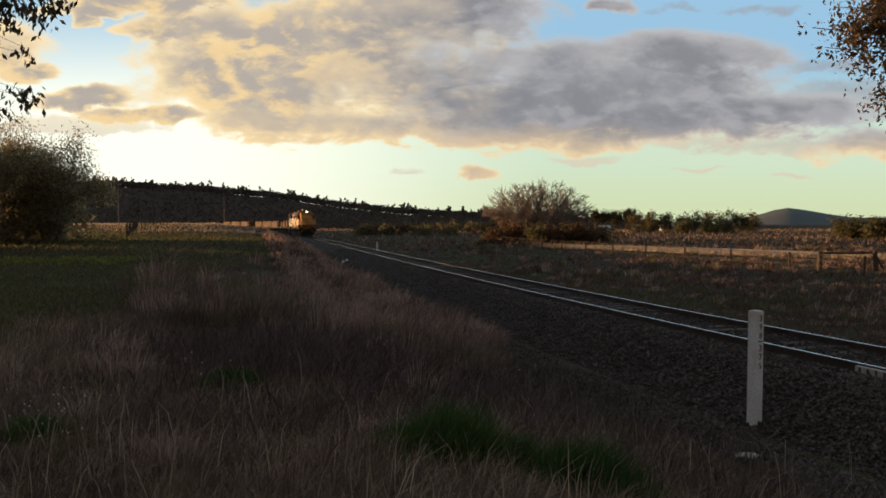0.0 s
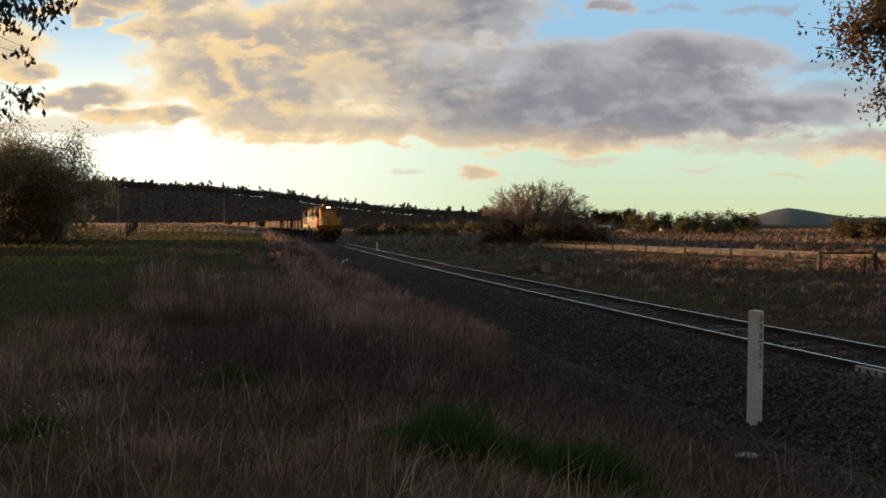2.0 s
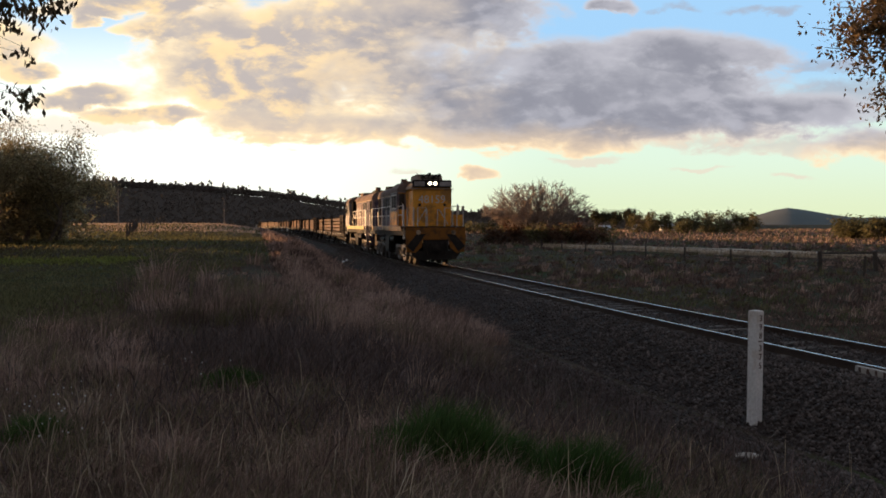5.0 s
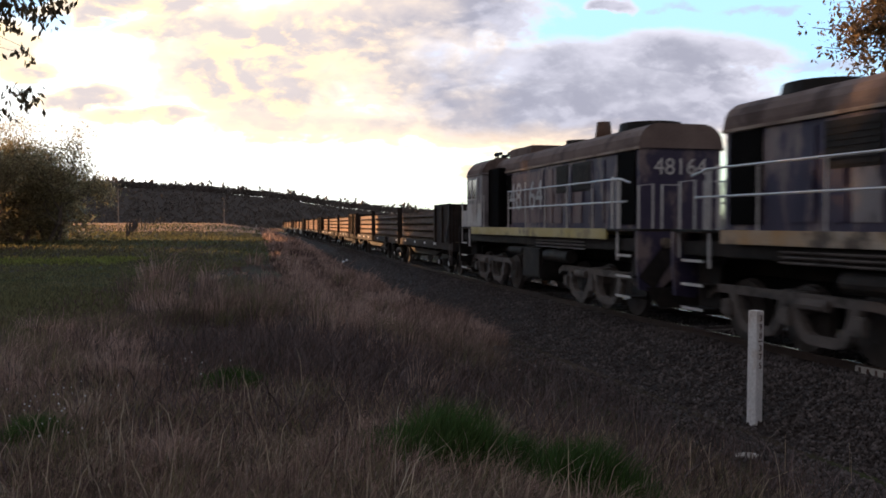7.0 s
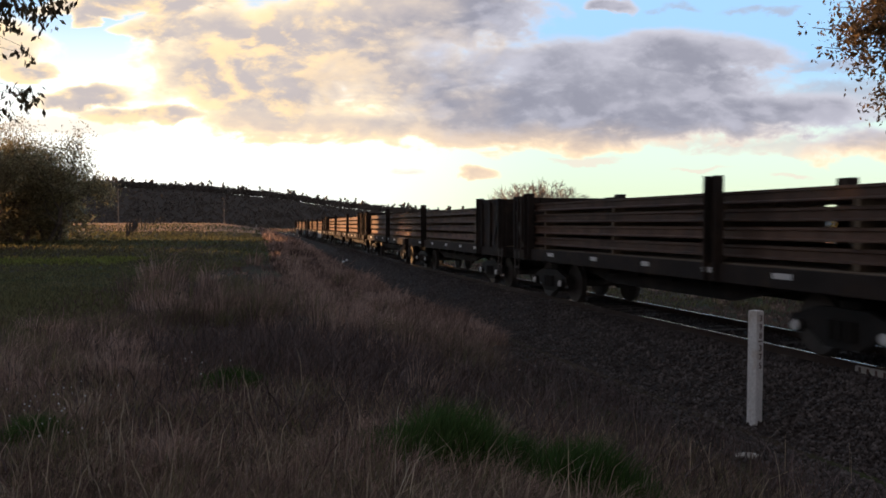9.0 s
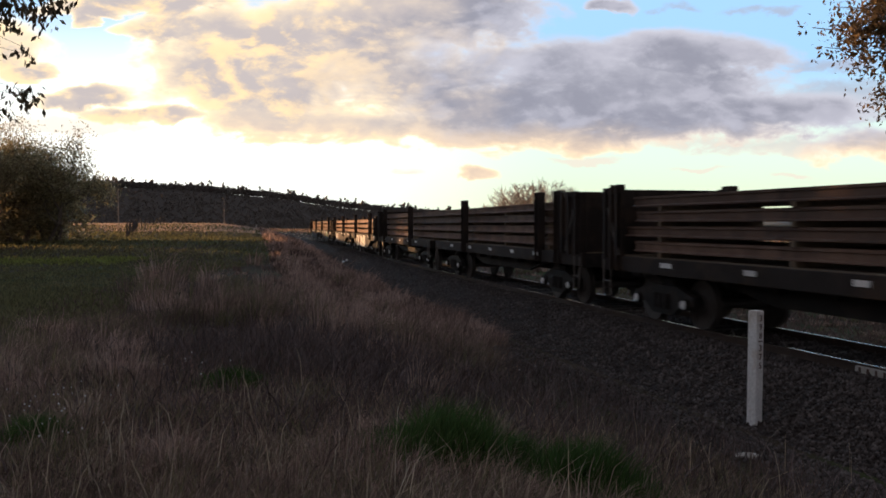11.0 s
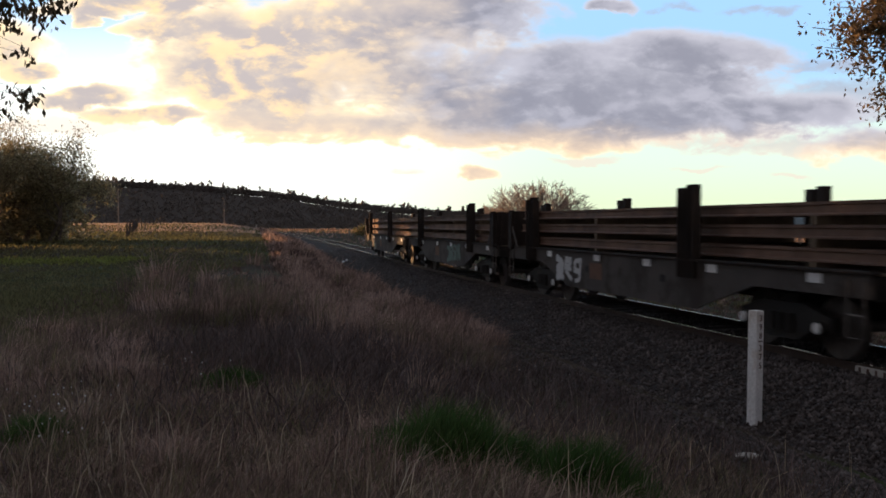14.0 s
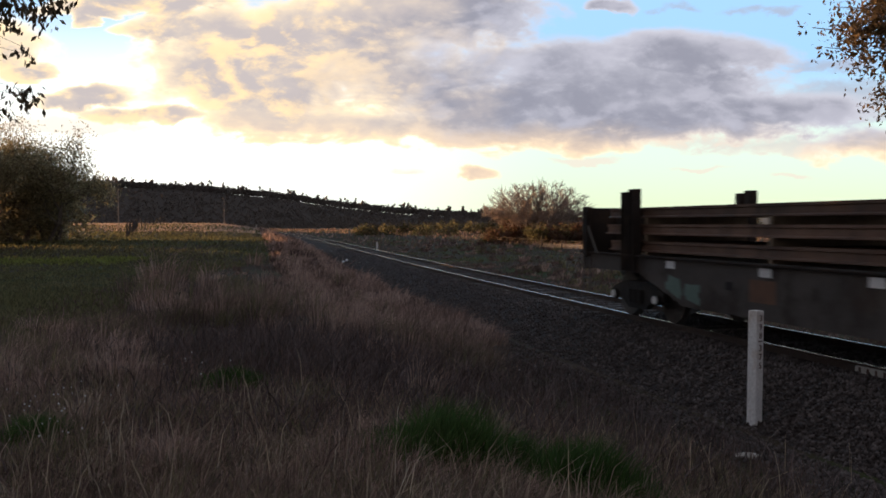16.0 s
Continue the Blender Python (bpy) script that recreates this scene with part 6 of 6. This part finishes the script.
def make_posts():
    # white distance post by the track
    x, y = 4.06, 11.05
    p = thing("distance_post", "white four-sided distance post with worn dark figures", "track post")
    p.matrix_world = pose(x, y, -0.66, 0, 0.5, 31)
    gtop = 0.838 + 0.66
    bm = B()
    a = 0.071
    prism(bm, [(-a, -a), (a, -a), (a, a), (-a, a)], -0.3, gtop, "z")
    bmesh.ops.bevel(bm, geom=list(bm.edges), offset=0.008, segments=2, affect="EDGES")
    body = part("post", bm, M_WHITE, p, "white painted concrete shaft")
    for k, ch in enumerate("398375"):
        z = gtop - 0.10 - 0.113 * k - (0.05 if k > 2 else 0)
        letters(ch, 0.115, M_LETTER, body, "figure", Matrix.Translation((0.005, -a - 0.002, z)) @ pose(0, 0, 0, 90, 0, 0), 0.003)
    part("dash", box(B(), -0.04, 0.045, -a - 0.004, -a + 0.001, gtop - 0.402, gtop - 0.388), M_LETTER, body)
    # white painted plate against the near rail's side, with dark ticks
    plate = thing("rail_plate", "white painted plate against the rail with dark ticks", "track marker")
    th = float(np.interp(9.85, TS, TT))
    plate.matrix_world = Matrix.Translation(track(9.85, -0.86)) @ pose(0, 0, 0, 0, 0, -math.degrees(th))
    part("plate", box(B(), -0.04, 0.03, -0.7, 0.72, -0.17, -0.02, 0.008), M_CONCRETE, plate)
    for k in range(9):
        part("tick", box(B(), -0.046, -0.038, -0.6 + 0.15 * k, -0.56 + 0.15 * k, -0.10, -0.03), M_LETTER, plate)
    # flat pale stone in the grass
    st = B()
    bmesh.ops.create_icosphere(st, subdivisions=2, radius=0.14)
    for v in st.verts:
        v.co = Vector((v.co.x * random.uniform(0.9, 1.15), v.co.y * 0.7, v.co.z * 0.28))
    stone = obj("stone", st, M_CONCRETE)
    stone.location = (3.42, 9.5, gz(3.42, 9.5) + 0.02)
    tagged(stone, "flat pale stone lying in the grass", "stone")
    # small white markers along the line
    for s, w, h, label in ((84.0, 3.4, 0.62, "short white marker post"), (205.0, -6.0, 0.9, "short white marker post")):
        q = track(s, w)
        m = thing("marker_post", label + " beside the track", "track post", "marker posts")
        m.location = (q.x, q.y, gz(q.x, q.y))
        part("post", box(B(), -0.09, 0.09, -0.05, 0.05, -0.3, h + 0.3, 0.015), M_WHITE, m)
    q = track(76.0, 2.6)
    m = thing("marker_post", "thin dark stake beside the track", "track post", "marker posts")
    m.location = (q.x, q.y, gz(q.x, q.y))
    part("post", cyl(B(), (0, 0, -0.2), (0, 0, 1.5), 0.04, 0.04, 6), M_POST, m)
    # tangle of pale plastic caught on a twig
    q = track(53.0, -3.0)
    bag = thing("litter", "scrap of crumpled white plastic on a twig", "litter")
    bag.location = (q.x, q.y, gz(q.x, q.y))
    bm = B()
    for a0, z, r in ((0.3, 0.40, 0.075), (2.4, 0.30, 0.065), (4.4, 0.31, 0.06)):
        bmesh.ops.create_icosphere(bm, subdivisions=1, radius=r, matrix=pose(0.13 * math.cos(a0), 0.1, z, 40, 20 * a0, 0))
    for v in bm.verts:
        v.co += Vector((random.gauss(0, 0.018), random.gauss(0, 0.018), random.gauss(0, 0.018)))
    part("plastic", bm, M_REFLECT, bag)
    part("twig", cyl(B(), (0, 0, -0.1), (0.02, 0, 0.4), 0.02, 0.01, 5), M_BARK, bag)
    # power poles
    for u, top, y in ((210, 335, 215), (397, 352, 300)):
        x = (u - 784) / 1509 * y
        z = 1.966 + (396 - top) / 1509 * y
        pole = thing("power_pole", "slim grey timber power pole", "power pole", "power poles")
        pole.location = (x, y, gz(x, y))
        part("pole", cyl(B(), (0, 0, -0.5), (0, 0, z - pole.location.z), 0.17, 0.12, 8), M_PALEBARK, pole)
        part("crossarm", box(B(), -1.0, 1.0, -0.06, 0.06, z - pole.location.z - 0.6, z - pole.location.z - 0.45), M_POST, pole)


def make_houses():
    for u, y, w, h in ((1066, 330, 5.4, 1.2), (1132, 325, 5.2, 1.7), (1152, 335, 3.4, 2.0), (1180, 328, 5.0, 1.9)):
        x = (u - 784) / 1509 * y
        hs = thing("house", "small white farm building with a pale tin roof", "house", "farm buildings")
        hs.location = (x, y, gz(x, y))
        part("wall", box(B(), -w / 2, w / 2, -2, 2, -0.3, h, 0.02), M_HOUSE, hs)
        bm = prism(B(), [(-2.3, h - 0.05), (2.3, h - 0.05), (0, h + 1.0)], -w / 2 - 0.3, w / 2 + 0.3, "x")
        part("roof", bm, M_TIN, hs, "pale tin gable roof")
        for dx in (-w * 0.28, w * 0.22):
            part("window", box(B(), dx - 0.4, dx + 0.4, -2.02, -1.98, 0.8, 1.7), M_GLASS, hs)


make_hills()
make_road()
make_far_trees()
make_bare_tree()
make_near_trees()
make_gums()
make_fences()
make_houses()
make_posts()
make_stones()
make_grass()


# ---- what moves ----
def front_at(t):
    u = t - PASS_AT
    return PASS_S - SPEED * u + SLOWING * u * u / 2


def motions():
    for ob, length, back, turned in VEHICLES:
        rows = []
        for k in range(33):
            t = 0.5 * k
            s = front_at(t) + back
            a, b = track(s + 0.15 * length), track(s + 0.85 * length)
            along = (b - a).normalized()
            rz = -math.degrees(math.atan2(along.x, along.y))
            rx = math.degrees(math.asin(along.z))
            o = a - along * (0.15 * length)
            if turned:
                o = o + along * length
                rows.append((t, pose(o.x, o.y, o.z, -rx, 0, rz + 180)))
            else:
                rows.append((t, pose(o.x, o.y, o.z, rx, 0, rz)))
        walk(ob, rows)
    flipped = {ob for ob, _, _, turned in VEHICLES if turned}
    for ob, y, r in WHEELS:
        sign = -1 if ob.parent.parent in flipped else 1
        rows = []
        for f in range(481):
            t = f / FPS
            rolled = front_at(0) - front_at(t)
            rows.append((t, pose(0, y, r, sign * math.degrees(rolled / r))))
        walk(ob, rows)


motions()
